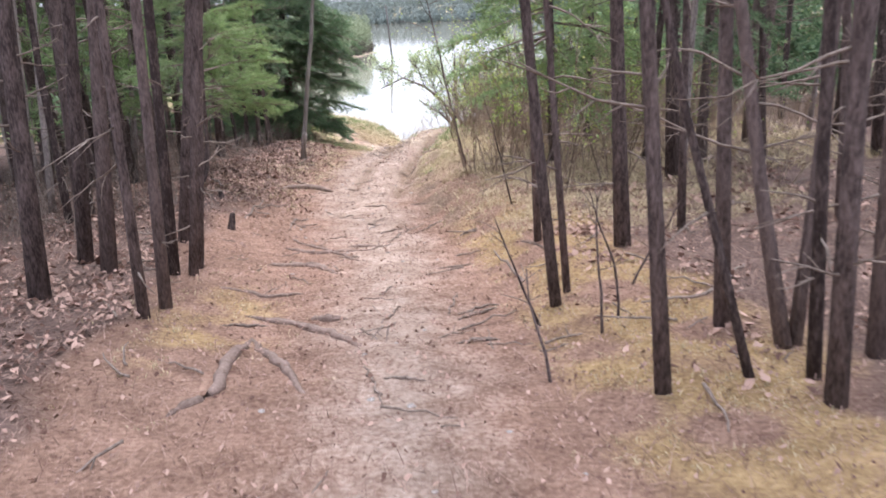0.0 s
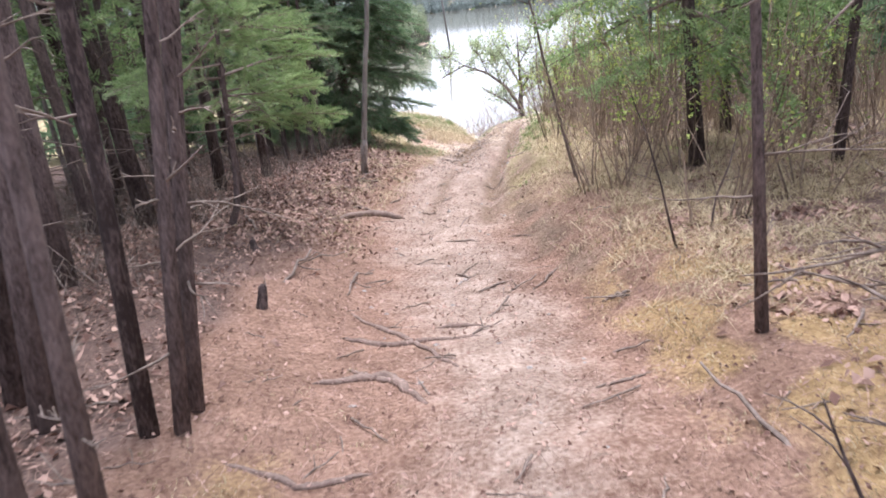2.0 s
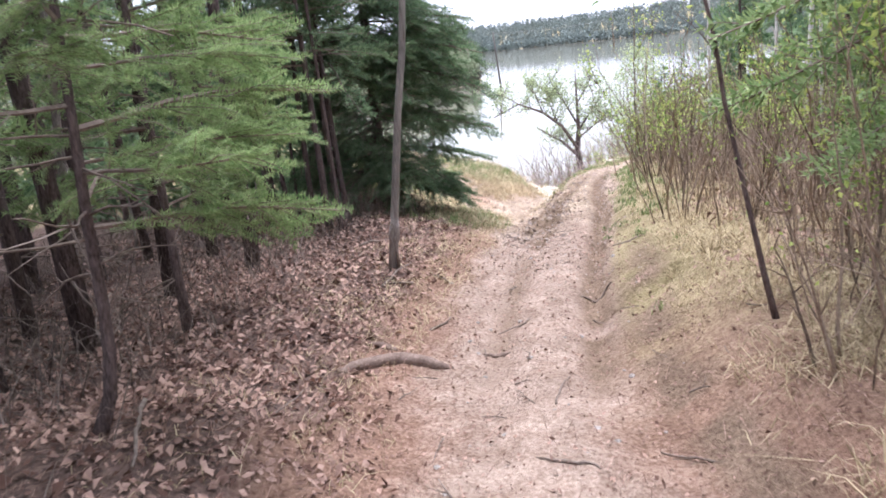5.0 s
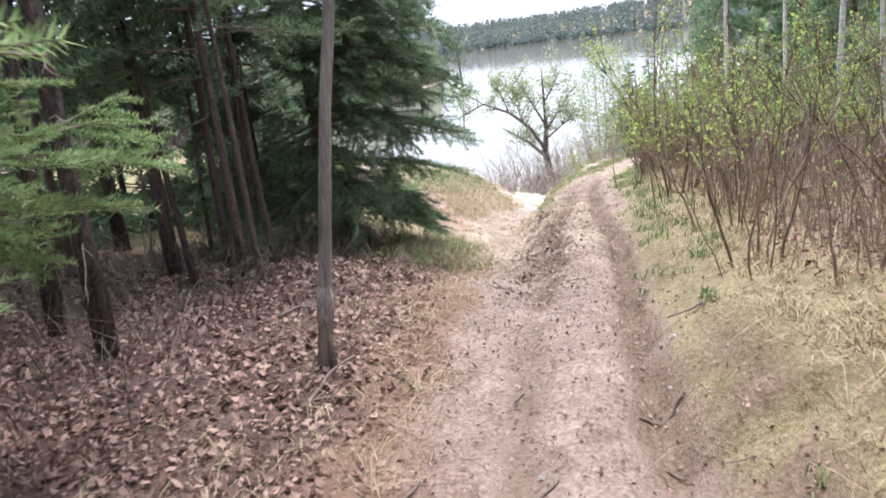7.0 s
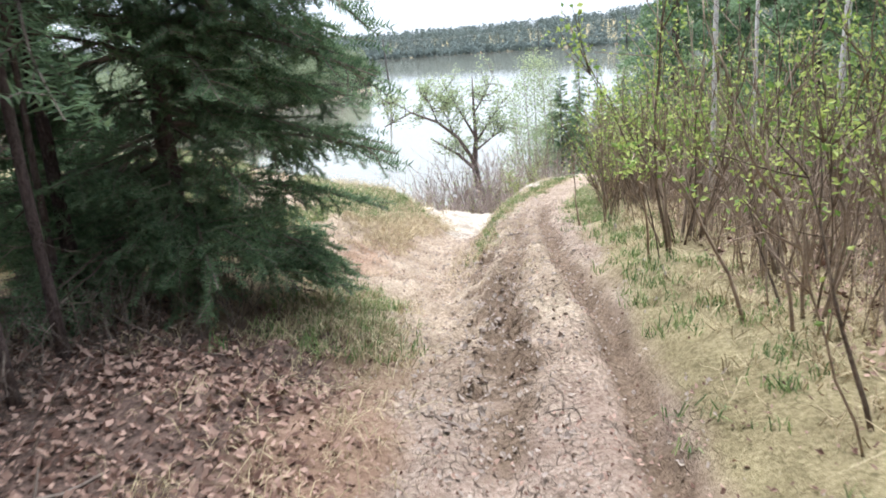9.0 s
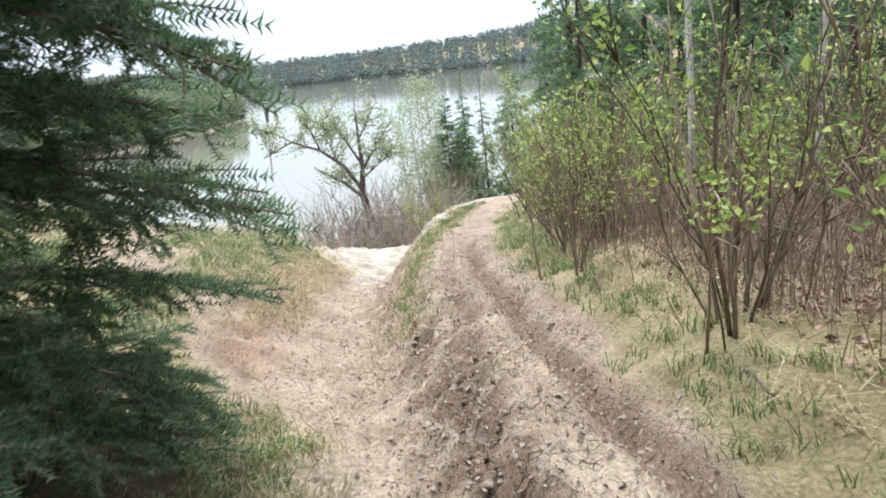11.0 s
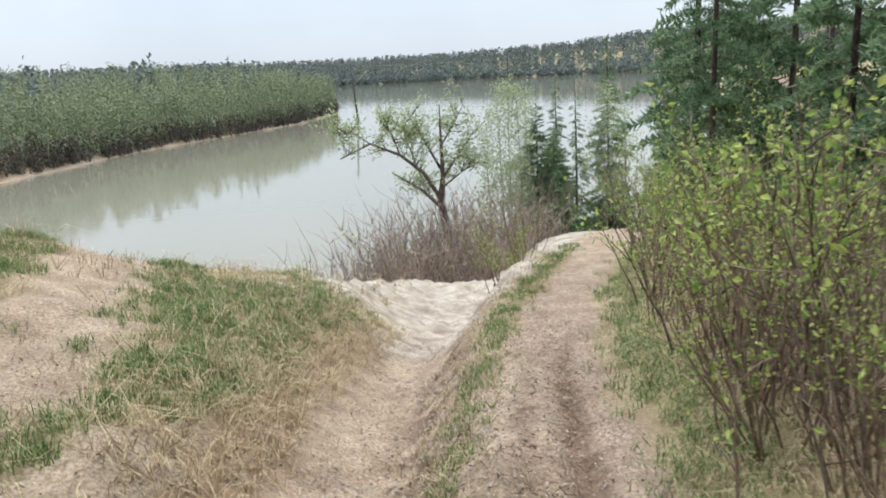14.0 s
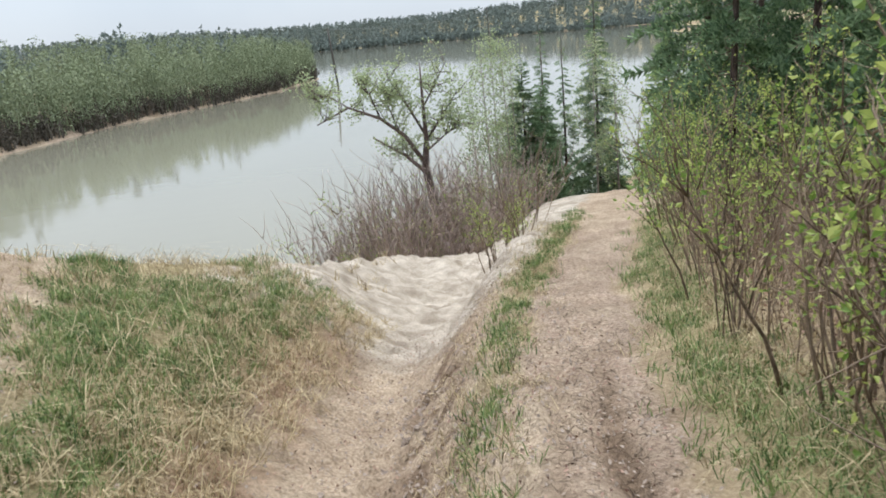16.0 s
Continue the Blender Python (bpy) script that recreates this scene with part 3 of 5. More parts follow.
def leaf_cloud(s, centres, rng, size, slot, per=1, spread=0.03):
    """Small folded leaves round points."""
    c = np.repeat(np.asarray(centres), per, axis=0)
    m = len(c)
    c = c + rng.normal(0, spread, (m, 3))
    d = rng.normal(0, 1, (m, 3)) + (0, 0, 0.4)
    d /= np.linalg.norm(d, axis=1)[:, None]
    e = np.cross(d, rng.normal(0, 1, (m, 3)))
    e /= np.linalg.norm(e, axis=1)[:, None]
    ln = size * rng.uniform(0.6, 1.3, (m, 1))
    up = np.cross(d, e) * ln * 0.15
    v = np.stack([c, c + d * ln * 0.5 + e * ln * 0.3 + up, c + d * ln, c + d * ln * 0.5 - e * ln * 0.3 + up], 1).reshape(-1, 3)
    i = np.arange(m)[:, None] * 4
    s.add(v, np.concatenate([i + (0, 1, 2), i + (0, 2, 3)]), slot)


def shrub_parts(seed, stems, height, spread, leaves, leaf_size, fork=6, leaf_low=0.0, bark=SHRUB_BARK):
    """Meshes of one thicket: each stem with its twigs, and the young leaves."""
    r = np.random.RandomState(seed)
    meshes, tips = [], []
    for _ in range(stems):
        a, ln = r.uniform(0, 6.28), height * r.uniform(0.4, 1.12)
        o = np.array([np.cos(a), np.sin(a), 0]) * r.uniform(0.03, 0.34) - (0, 0, 0.06)
        w = bent(o, (np.cos(a) * spread, np.sin(a) * spread, 1), ln, 0.09, 9, r, -0.01)
        rad = r.uniform(0.006, 0.016)
        s = Soup().add(*tube(w, np.linspace(rad, 0.003, 9), 5))
        for _ in range(fork):
            k = r.randint(3, 9)
            w2 = bent(w[k], w[-1] - w[0] + r.normal(0, 0.45 * ln, 3), ln * r.uniform(0.15, 0.4), 0.12, 5, r, -0.02)
            s.add(*tube(w2, np.linspace(0.0055, 0.0018, 5), 3))
            tips.extend(w2[1:])
        tips.extend(w[5:])
        meshes.append(s.mesh("stem", bark))
    tips = np.array(tips)
    tips = tips[tips[:, 2] > leaf_low * height]
    s = Soup()
    if leaves:
        leaf_cloud(s, tips[r.randint(0, len(tips), leaves)], r, leaf_size, 0, 1, 0.035)
    return meshes, s


SHRUB_KINDS = []
for seed, stems, height, spread, leaves, size, mat_leaf in ((11, 9, 1.9, 0.24, 520, 0.042, LEAF_YOUNG), (12, 7, 2.3, 0.28, 640, 0.044, LEAF_YOUNG), (13, 11, 1.5, 0.35, 420, 0.04, LEAF_YOUNG), (14, 8, 1.7, 0.3, 90, 0.032, LEAF_YOUNG), (15, 12, 2.0, 0.22, 200, 0.04, LEAF_YOUNG), (16, 24, 1.7, 0.3, 60, 0.03, LEAF_YOUNG), (17, 13, 1.7, 0.26, 250, 0.056, LEAF_YOUNG)):
    stems_made, foliage = shrub_parts(seed, stems, height, spread, leaves, size, leaf_low=0.5 if seed == 17 else 0.3, bark=WILLOW_BARK if seed == 16 else SHRUB_BARK)
    SHRUB_KINDS.append((stems_made, foliage.mesh("foliage", mat_leaf, False)))
FIRST_SHRUB = {}


def shrub(x, y, kind, scale=1.0, turn=0.0, label="thin-stemmed shrub with young yellow-green leaves"):
    z = float(land(x, y))
    m = pose(x, y, z, 0, 0, turn) @ Matrix.Scale(scale, 4)
    if kind not in FIRST_SHRUB:
        t = thing("shrub", x, y, z, label, "shrub", "trailside shrubs")
        for me in SHRUB_KINDS[kind][0]:
            part("stem", me, t)
        part("foliage", SHRUB_KINDS[kind][1], t, "fresh yellow-green spring leaves")
        FIRST_SHRUB[kind] = t
    else:
        t = tagged(copy_thing(FIRST_SHRUB[kind], m), label)
    t.matrix_world = m
    return t


# ---- ground, water ----
def graded(*spans):
    out = []
    for a, b, d in spans:
        out.append(np.arange(a, b, d))
    return np.concatenate(out + [[spans[-1][1]]])


gx = graded((-3000, -400, 130), (-400, -140, 20), (-140, -12, 4), (-12, -4, 0.4), (-4, 4.2, 0.075), (4.2, 14, 0.35), (14, 40, 2), (40, 200, 8), (200, 3200, 100))
gy = graded((-400, -40, 40), (-40, -2, 2), (-2, 1, 0.3), (1, 31, 0.075), (31, 44, 0.2), (44, 100, 1.2), (100, 420, 4), (420, 1060, 70), (1060, 1400, 20), (1400, 1900, 40), (1900, 4200, 150))
GX, GY = np.meshgrid(gx, gy)
GZ = land(GX, GY)
cols, rows_n = len(gx), len(gy)
q = (np.arange(rows_n - 1)[:, None] * cols + np.arange(cols - 1)[None, :]).ravel()
ground_mesh = tri_mesh("ground", np.stack([GX, GY, GZ], -1).reshape(-1, 3), np.concatenate([np.stack([q, q + 1, q + cols + 1], 1), np.stack([q, q + cols + 1, q + cols], 1)]), ground_material())


def bare(x, y):
    """How trodden the soil is."""
    d = x - trail_x(y)
    w = np.interp(y, (0, 6, 11, 14, 17, 20, 40), (0.24, 0.30, 0.55, 0.72, 0.62, 0.45, 0.4))
    soft = np.interp(y, (10, 14), (1.0, 0.45))
    return step(w + 0.7 * soft, w - 0.6 * soft, np.abs(d + 0.1) + 0.25 * ripple(x, y, 1.6, 21))


def in_clay(x, y):
    g = x - gully_x(y)
    wide = np.interp(y, (16, 18, 19.5, 20.5, 21.8, 22.8, 24, 26), (0.4, 0.55, 1.1, 1.6, 1.8, 1.3, 0.95, 0.95))
    band = step(wide + 0.3, wide - 0.4, np.where(g < 0, -g, g * wide / 1.15) + 0.25 * ripple(x, y, 1.5, 22)) * step(14.5, 18, y)
    fan = step(30, 34, y) * step(4.6, 3.6, np.abs(x - gully_x(y))) * step(44, 40, y)
    left = np.exp(-((x + 3.3 + 0.22 * (y - 23.5) + 0.3 * ripple(x, y, 1.6, 45)) / 0.9) ** 2) * step(21, 23, y) * step(30, 28.5, y) * (0.9 + 0.3 * ripple(x, y, 0.8, 46))
    shore = step(-14.7, -15.1, land(x, y)) * step(80, 110, y) * (y < 420)
    fan = np.maximum(fan, shore)
    return np.clip(np.maximum(np.maximum(band, fan), left) + 0.55 * bare(x, y) * step(10, 20, y), 0, 1)


def in_turf(x, y):
    d = x - trail_x(y)
    g = x - gully_x(y)
    far = np.interp(y, (17, 20), (2.1, 1.35))
    right = step(0.4, 0.75, d) * step(far, far - 0.6, d + 0.4 * ripple(x, y, 1.3, 44)) * step(9, 13, y)
    left = step(0.6, 1.0, -g) * step(17.5, 19.5, y)
    strip = np.exp(-((d + 0.75) / 0.2) ** 2) * step(18.5, 20.5, y)
    return np.clip(np.maximum(np.maximum(right, left), strip), 0, 1)


def in_moss(x, y):
    d = x - trail_x(y)
    right = step(0.45, 0.9, d) * step(2.4, 1.6, d) * step(-2, 1, y) * step(9.5, 6.5, y)
    left = np.exp(-(((x + 1.55) / 0.45) ** 2 + ((y - 4.3) / 1.0) ** 2))
    return np.clip(0.85 * np.maximum(right * step(-0.55, 0.25, ripple(x, y, 0.9, 24)), left * step(-0.5, 0.3, ripple(x, y, 0.7, 29))), 0, 1)


def in_mould(x, y):
    d = x - trail_x(y)
    near = np.interp(y, (7, 10), (1.45, 0.95))
    left = step(near, near + 0.6, -d + 0.3 * ripple(x, y, 1.4, 25)) * step(18.5, 16.5, y + 1.5 * ripple(x, y, 4, 39))
    right = step(1.3, 2.2, d + 0.3 * ripple(x, y, 1.4, 26)) * 0.8
    return np.clip(np.maximum(left * step(30, 24, y + 2 * ripple(x, y, 5, 38)), right * step(40, 34, y)), 0, 1)


def steep_bank(x, y):
    z = land(x, y)
    d = x - trail_x(y)
    # darker soil along the ruts, with the shadow of their edge in the colour
    rut_soil_shade = (1.0 * np.exp(-((d - rut_off(y)) / 0.13) ** 2) + 0.6 * np.exp(-((d + 0.3) / 0.14) ** 2)) * step(9, 12, y) * step(27, 22, y) * step(-0.85, -0.2, ripple(x, y, 1.1, 27))
    damp = 0.95 * step(-0.3, 0.15, ripple(x, y, 0.5, 28)) * np.exp(-((x - gully_x(y) - 0.5) / 0.32) ** 2) * step(14, 16, y) * step(30, 26, y)
    scar = 0.8 * np.exp(-((d - 0.8) / 0.22) ** 2) * step(6.5, 8.5, y) * step(14.5, 12, y) * step(-0.6, 0.1, ripple(x, y, 0.8, 55))
    return np.clip(scar + step(-11.5, -12.6, z) * step(-15.1, -14.7, z) * step(60, 100, y) + rut_soil_shade + damp, 0, 1)


fx, fy = GX.ravel(), GY.ravel()
far_turf = step(45, 60, fy)
for name, chans in (("soil_a", (bare(fx, fy) * step(45, 40, fy), in_moss(fx, fy), in_clay(fx, fy))), ("soil_b", (in_mould(fx, fy), np.maximum(in_turf(fx, fy), far_turf), steep_bank(fx, fy)))):
    att = ground_mesh.color_attributes.new(name, "FLOAT_COLOR", "POINT")
    att.data.foreach_set("color", np.stack([*chans, np.ones_like(fx)], 1).astype(np.float32).ravel())
att = ground_mesh.attributes.new("cracked", "FLOAT", "POINT")
att.data.foreach_set("value", (bare(fx, fy) * step(12, 15, fy) * step(32, 27, fy)).astype(np.float32))
att = ground_mesh.attributes.new("open_ground", "FLOAT", "POINT")
att.data.foreach_set("value", step(8, 15, fy - 4.5 * step(0.2, 0.9, trail_x(fy) - fx) + 2 * ripple(fx, fy, 5, 40)).astype(np.float32))
slab_mask = step(26.5, 29.5, fy) * step(46, 42, fy) * step(3.4, 2.4, np.abs(fx - gully_x(fy) - 0.3) + 0.4 * ripple(fx, fy, 1.4, 50)) * step(0.7, 1.1, trail_x(fy) - fx)
foot_mask = np.exp(-((fx - gully_x(fy) + 0.75 * gully_left(fy)) / 0.45) ** 2) * step(18, 20.5, fy) * step(31, 29, fy) * step(-0.7, 0.2, ripple(fx, fy, 1.3, 51))
att = ground_mesh.color_attributes.new("soil_c", "FLOAT_COLOR", "POINT")
att.data.foreach_set("color", np.stack([slab_mask, 0.62 * foot_mask, 0 * fx, np.ones_like(fx)], 1).astype(np.float32).ravel())
tagged(new("ground", ground_mesh), "brown forest soil and pale clay on a river bluff", "ground", kind="structure")

wv = np.array([(-4000, -300, WATER), (4000, -300, WATER), (4000, 4000, WATER), (-4000, 4000, WATER)], float)
tagged(new("water", tri_mesh("water", wv, [(0, 1, 2), (0, 2, 3)], water_material())), "wide calm silty river reflecting the pale sky", "river", kind="structure")

# ---- forest beside the trail: pines ----
for i, (x, y, dia, lx, ly) in enumerate(((-2.79, 4.7, 0.165, 0.06, 0.04), (-2.85, 5.58, 0.14, 0.095, 0.045), (-2.58, 5.35, 0.14, 0.09, 0.04), (-1.91, 4.17, 0.082, 0.025, 0.015), (-1.86, 4.42, 0.092, 0.05, 0.025), (-2.06, 5.24, 0.10, 0.056, 0.02), (-1.95, 5.5, 0.08, 0.12, 0.04), (-1.93, 5.27, 0.08, 0.125, 0.045), (-2.25, 6.19, 0.15, 0.125, 0.1))):
    pine(x, y, dia * 0.76, (lx, ly), 11 + (i % 3), 9, 30 + i, reach=0.55, bend=0.035)
for i, (x, y, dia, lx, ly) in enumerate(((0.64, 4.29, 0.10, -0.1, 0.02), (0.75, 4.49, 0.069, -0.08, 0.017), (0.78, 5.91, 0.084, -0.043, 0.012), (1.41, 5.57, 0.18, -0.05, 0.017), (0.84, 2.78, 0.10, -0.079, 0.027), (1.4, 3.54, 0.114, -0.044, 0.02), (1.52, 2.8, 0.085, -0.056, 0.032), (1.48, 2.55, 0.12, -0.04, 0.025), (1.93, 3.01, 0.124, -0.05, 0.03), (2.03, 5.99, 0.10, -0.032, 0.011))):
    pine(x, y, dia * 0.66, (lx, ly), 11 + (i % 3), 7, 50 + i, reach=0.6, bend=0.03)
pine(1.25, 2.83, 0.04, (-0.25, 0.12), 6.5, 5, 71, BARK, "thin leaning dark sapling beside the pines", crown=False, bend=0.06)
pine(1.58, 3.19, 0.07, (-0.18, 0.09), 9, 6, 72, BARK, "forked dark-barked tree leaning over the trail", bend=0.05)
pine(1.64, 3.22, 0.062, (0.02, 0.02), 9, 6, 73, BARK, "dark upright stem beside a leaning tree", bend=0.05)

# the stand behind: a few kinds of trunk, set out again and again
SET_BACK = [pine(-5.2, 6.5, 0.13, (0.03, 0.02), 12, 8, 80, bend=0.04), pine(-4.1, 5.0, 0.09, (0.06, -0.02), 10, 10, 81, bend=0.05), pine(-3.7, 7.6, 0.16, (0.02, 0.03), 13, 8, 82, bend=0.03), pine(-4.8, 8.9, 0.07, (0.05, 0.0), 8, 10, 83, BARK_GREY, "slim grey dead sapling with many bare twigs", bend=0.06)]
r = np.random.RandomState(5)
placed = [(-2.2, 6.2), (-2.8, 4.7), (-2.85, 5.6), (1.4, 5.6), (2.0, 6.0)]


def spread_out(count, box, gap, clear):
    """Random places in a box, apart from one another and clear of the trail."""
    out = []
    for _ in range(count * 60):
        x, y = r.uniform(box[0], box[1]), r.uniform(box[2], box[3])
        if abs(x - float(trail_x(y)) + 0.2) < clear or any((x - a) ** 2 + (y - b) ** 2 < gap * gap for a, b in placed):
            continue
        placed.append((x, y))
        out.append((x, y))
        if len(out) == count:
            break
    return out


def again(kinds, places, low=0.8, high=1.2):
    for x, y in places:
        copy_thing(kinds[r.randint(len(kinds))], pose(x, y, float(land(x, y)) - 0.04, r.uniform(-3, 3), r.uniform(-3, 3), r.uniform(0, 360)) @ Matrix.Scale(r.uniform(low, high), 4))


again(SET_BACK, spread_out(60, (-9, -2.9, 4.5, 14), 0.5, 2.5))
again(SET_BACK, spread_out(12, (-5.8, -3.0, 14.2, 17.2), 0.42, 1.8), 0.42, 0.62)
again(SET_BACK, spread_out(34, (-16, -5, 3, 22), 0.9, 3))
again(SET_BACK, spread_out(20, (2.2, 7, 3.5, 13), 0.75, 2.4))
again(SET_BACK, spread_out(28, (4, 14, 2, 20), 1.2, 3))
# unseen pines behind the start, added to shade the first stretch of ground
again(SET_BACK, spread_out(40, (-12, 10, -12, 1.0), 1.2, 2.2))

# ---- spruces and firs ----
big_spruce = conifer(-3.1, 17.55, 10.5, 0.17, low=0.6, count=210, clump=MID_SPRAYS, length=1.8, bias=1.3, sprays=FINE_SPRAYS, seed=3, dead=22)
long_rng = np.random.RandomState(17)
for low, high, count, length, aim in ((0.45, 0.9, 8, 1.75, -0.3), (2.2, 3.3, 12, 1.9, -0.6)):
    straight = np.c_[np.zeros(12), np.zeros(12), np.linspace(0, 10.5, 12)]
    part("bough", conifer_crown(straight, 10.5, low, high, count, length, FINE_SPRAYS, long_rng, 0.3, aim, 1.0, MID_SPRAYS).mesh("bough", [DEADWOOD, NEEDLE_DARK], False), big_spruce)
conifer(-4.3, 15.8, 7.6, 0.14, low=1.9, count=70, length=1.95, seed=4, dead=8)
conifer(-3.4, 15.2, 6.6, 0.09, low=2.0, count=40, length=1.45, seed=14, dead=8)
conifer(-3.6, 16.7, 7.4, 0.11, low=1.9, count=55, length=1.75, bias=1.3, seed=15, dead=6)
conifer(-5.6, 17.4, 8.0, 0.15, low=1.8, count=80, length=2.1, seed=6, dead=6)
conifer(-6.6, 14.0, 7.8, 0.14, low=1.9, count=70, length=2.0, seed=7, dead=8)
conifer(-3.4, 11.1, 5.5, 0.07, low=0.95, count=40, length=1.5, droop=0.1, sprays=FINE_SPRAYS, clump=MID_SPRAYS, needles=NEEDLE_BRIGHT, seed=5, label="bright green fir with wide spreading boughs", name="fir_tree", dead=8)
conifer(-4.9, 10.3, 7.5, 0.10, low=1.5, count=44, length=1.8, needles=NEEDLE_BRIGHT, seed=8, label="slender green fir among bare pine trunks", name="fir_tree", dead=10)
conifer(-5.6, 12.6, 8.0, 0.12, low=1.5, count=50, length=1.9, needles=NEEDLE_BRIGHT, seed=9, label="dense green fir behind the trailside saplings", name="fir_tree", dead=8)
conifer(1.75, 10.42, 10.0, 0.15, (-0.05, 0.02), low=1.15, count=90, length=1.9, needles=NEEDLE_BRIGHT, seed=10, label="dark-trunked fir with green boughs over shrubs", name="fir_tree", dead=5)
conifer(2.6, 12.2, 9.0, 0.13, low=1.2, count=70, length=1.8, needles=NEEDLE_BRIGHT, seed=12, label="green fir standing among leafing shrubs", name="fir_tree", dead=5)
conifer(3.3, 9.0, 9.0, 0.13, low=1.2, count=60, length=1.7, seed=13, dead=5)

deep = conifer(-7.2, 18.5, 8.0, 0.18, low=0.4, count=90, length=2.2, seed=16, sprays=WIDE_SPRAYS, label="dense dark spruce deep in the stand")
for x, y, sc in ((-9.5, 20, 0.9), (-12, 19, 1.1), (-4.7, 19.4, 0.5), (-5.7, 20.6, 0.6), (-6.7, 19.9, 0.6)):
    copy_thing(deep, pose(x, y, float(land(x, y)) - 0.05, 0, 0, r.uniform(0, 360)) @ Matrix.Scale(sc, 4))

# ---- the pale dead birch, saplings, stumps ----
birch = thing("birch_tree", -2.21, 12.9, float(land(-2.21, 12.9)) - 0.04, "slim grey dead birch leaning beside the trail", "tree")
rb = np.random.RandomState(90)
birch_line = trunk_line(6.5, (0.14, 0.05), rb, 0.03, 14)
part("trunk", Soup().add(*tube(birch_line, flare(0.078, 6.5, 14, 0.35), 9, 0.08, rb)).mesh("trunk", DEAD_BARK), birch)
part("stub", Soup().add(*tube([(0.07, -0.03, -0.05), (0.065, -0.03, 0.2), (0.04, -0.02, 0.48)], (0.02, 0.016, 0.006), 6)).mesh("stub", DEADWOOD), birch, "broken grey side stem")
part("burl", Soup().add(*tube([(0.03, 0.01, 0.24), (0.045, 0.012, 0.34), (0.06, 0.015, 0.44), (0.075, 0.02, 0.54)], (0.03, 0.05, 0.052, 0.03), 7, 0.1, rb)).mesh("burl", BARK_GREY), birch, "dark swollen knot on the bark")
for _ in range(4):
    dead_limb(birch, birch_line, 6.5, rb, 1.5, 4.5, 0.6)

sap_line = np.array([(0, 0, 0), (0.02, 0, 0.1), (0.1, 0.03, 0.22), (0.13, 0.05, 0.5), (0.14, 0.06, 0.9), (0.2, 0.08, 1.8), (0.26, 0.1, 3.0), (0.3, 0.1, 4.2)])
sap_line = np.stack([np.interp(np.linspace(0, 4.2, 22), sap_line[:, 2], sap_line[:, k]) for k in range(3)], 1)
conifer(-2.9, 9.1, 4.2, 0.062, low=0.95, count=34, length=1.35, droop=0.08, sprays=FINE_SPRAYS, clump=MID_SPRAYS, needles=NEEDLE_BRIGHT, seed=91, label="bright green young fir with a crooked dark stem", name="fir_tree", dead=12, line=sap_line)


def stump(x, y, height, dia, lean, seed, label):
    rr = np.random.RandomState(seed)
    t = thing("stump", x, y, float(land(x, y)) - 0.03, label, "stump")
    p = np.array([(lean[0] * h, lean[1] * h, h) for h in (0, 0.04, height * 0.5, height * 0.9, height)])
    part("wood", Soup().add(*tube(p, np.array((0.75, 0.55, 0.48, 0.42, 0.2)) * dia, 8, 0.15, rr)).mesh("wood", BARK), t)
    part("splinter", Soup().add(*tube([p[3] + (dia * 0.2, 0, -0.02), p[4] + (dia * 0.25, 0, height * 0.25)], (dia * 0.16, dia * 0.03), 5, 0.1, rr)).mesh("splinter", DEADWOOD), t, "pale splintered top")


stump(-2.06, 7.0, 0.19, 0.065, (0.2, 0.1), 92, "short broken dark stump on the needle duff")
stump(-2.45, 8.3, 0.12, 0.06, (-0.1, 0), 93, "low rotten stump among dead leaves")

# thin dead stems at the trail's edge
for i, (x, y, h, lx, ly) in enumerate(((0.5, 4.0, 0.75, -0.28, 0.1), (0.78, 3.65, 0.9, -0.3, 0.15), (0.92, 3.85, 0.8, -0.12, 0.1), (0.75, 7.4, 1.2, -0.12, 0.05), (1.1, 7.8, 0.9, 0.1, 0.0), (0.4, 3.1, 0.6, -0.1, 0.3), (1.15, 4.4, 0.7, 0.15, 0.1))):
    rr = np.random.RandomState(100 + i)
    t = thing("dead_sapling", x, y, float(land(x, y)) - 0.03, "thin bare dead stem rising from the moss", "sapling", "dead saplings")
    w = bent((0, 0, 0), (lx, ly, 1), h, 0.1, 8, rr)
    part("stem", Soup().add(*tube(w, np.linspace(0.010, 0.003, 8), 5)).mesh("stem", BARK), t)
    for k in (3, 5, 6):
        w2 = bent(w[k], (rr.normal(0, 1), rr.normal(0, 1), 0.8), h * 0.25, 0.15, 4, rr)
        part("twig", Soup().add(*tube(w2, np.linspace(0.004, 0.0015, 4), 3)).mesh("twig", DEADWOOD), t)


# ---- roots and sticks on the trail ----
def on_land(pts, lift):
    return np.array([(x, y, float(land(x, y)) + h) for (x, y), h in zip(pts, lift)])


def root(pts, rad, seed, name="root", label="gnarled tree root half buried in the trail", mat_used=None, group="trail roots", high=0.6):
    """A root that comes out of the soil, runs over it and goes under again."""
    rr = np.random.RandomState(seed)
    pts = np.array(pts, float)
    u = np.linspace(0, 1, len(pts))
    k = np.linspace(0, 1, 14)
    line = np.c_[np.interp(k, u, pts[:, 0]), np.interp(k, u, pts[:, 1])] + rr.normal(0, 0.008, (14, 2))
    lift = rad * (high * np.sin(np.pi * k) ** 0.5 - 0.35) + rr.normal(0, rad * 0.12, 14)
    w = on_land(line, lift)
    o = w[7].copy()
    ob = new(name, Soup().add(*tube(w - o, rad * (0.35 + 0.65 * np.sin(np.pi * k) ** 0.7) * rr.uniform(0.85, 1.15, 14), 8, 0.08, rr)).mesh(name, mat_used or ROOT))
    ob.location = o
    return tagged(ob, label, name.replace("_", " "), group)


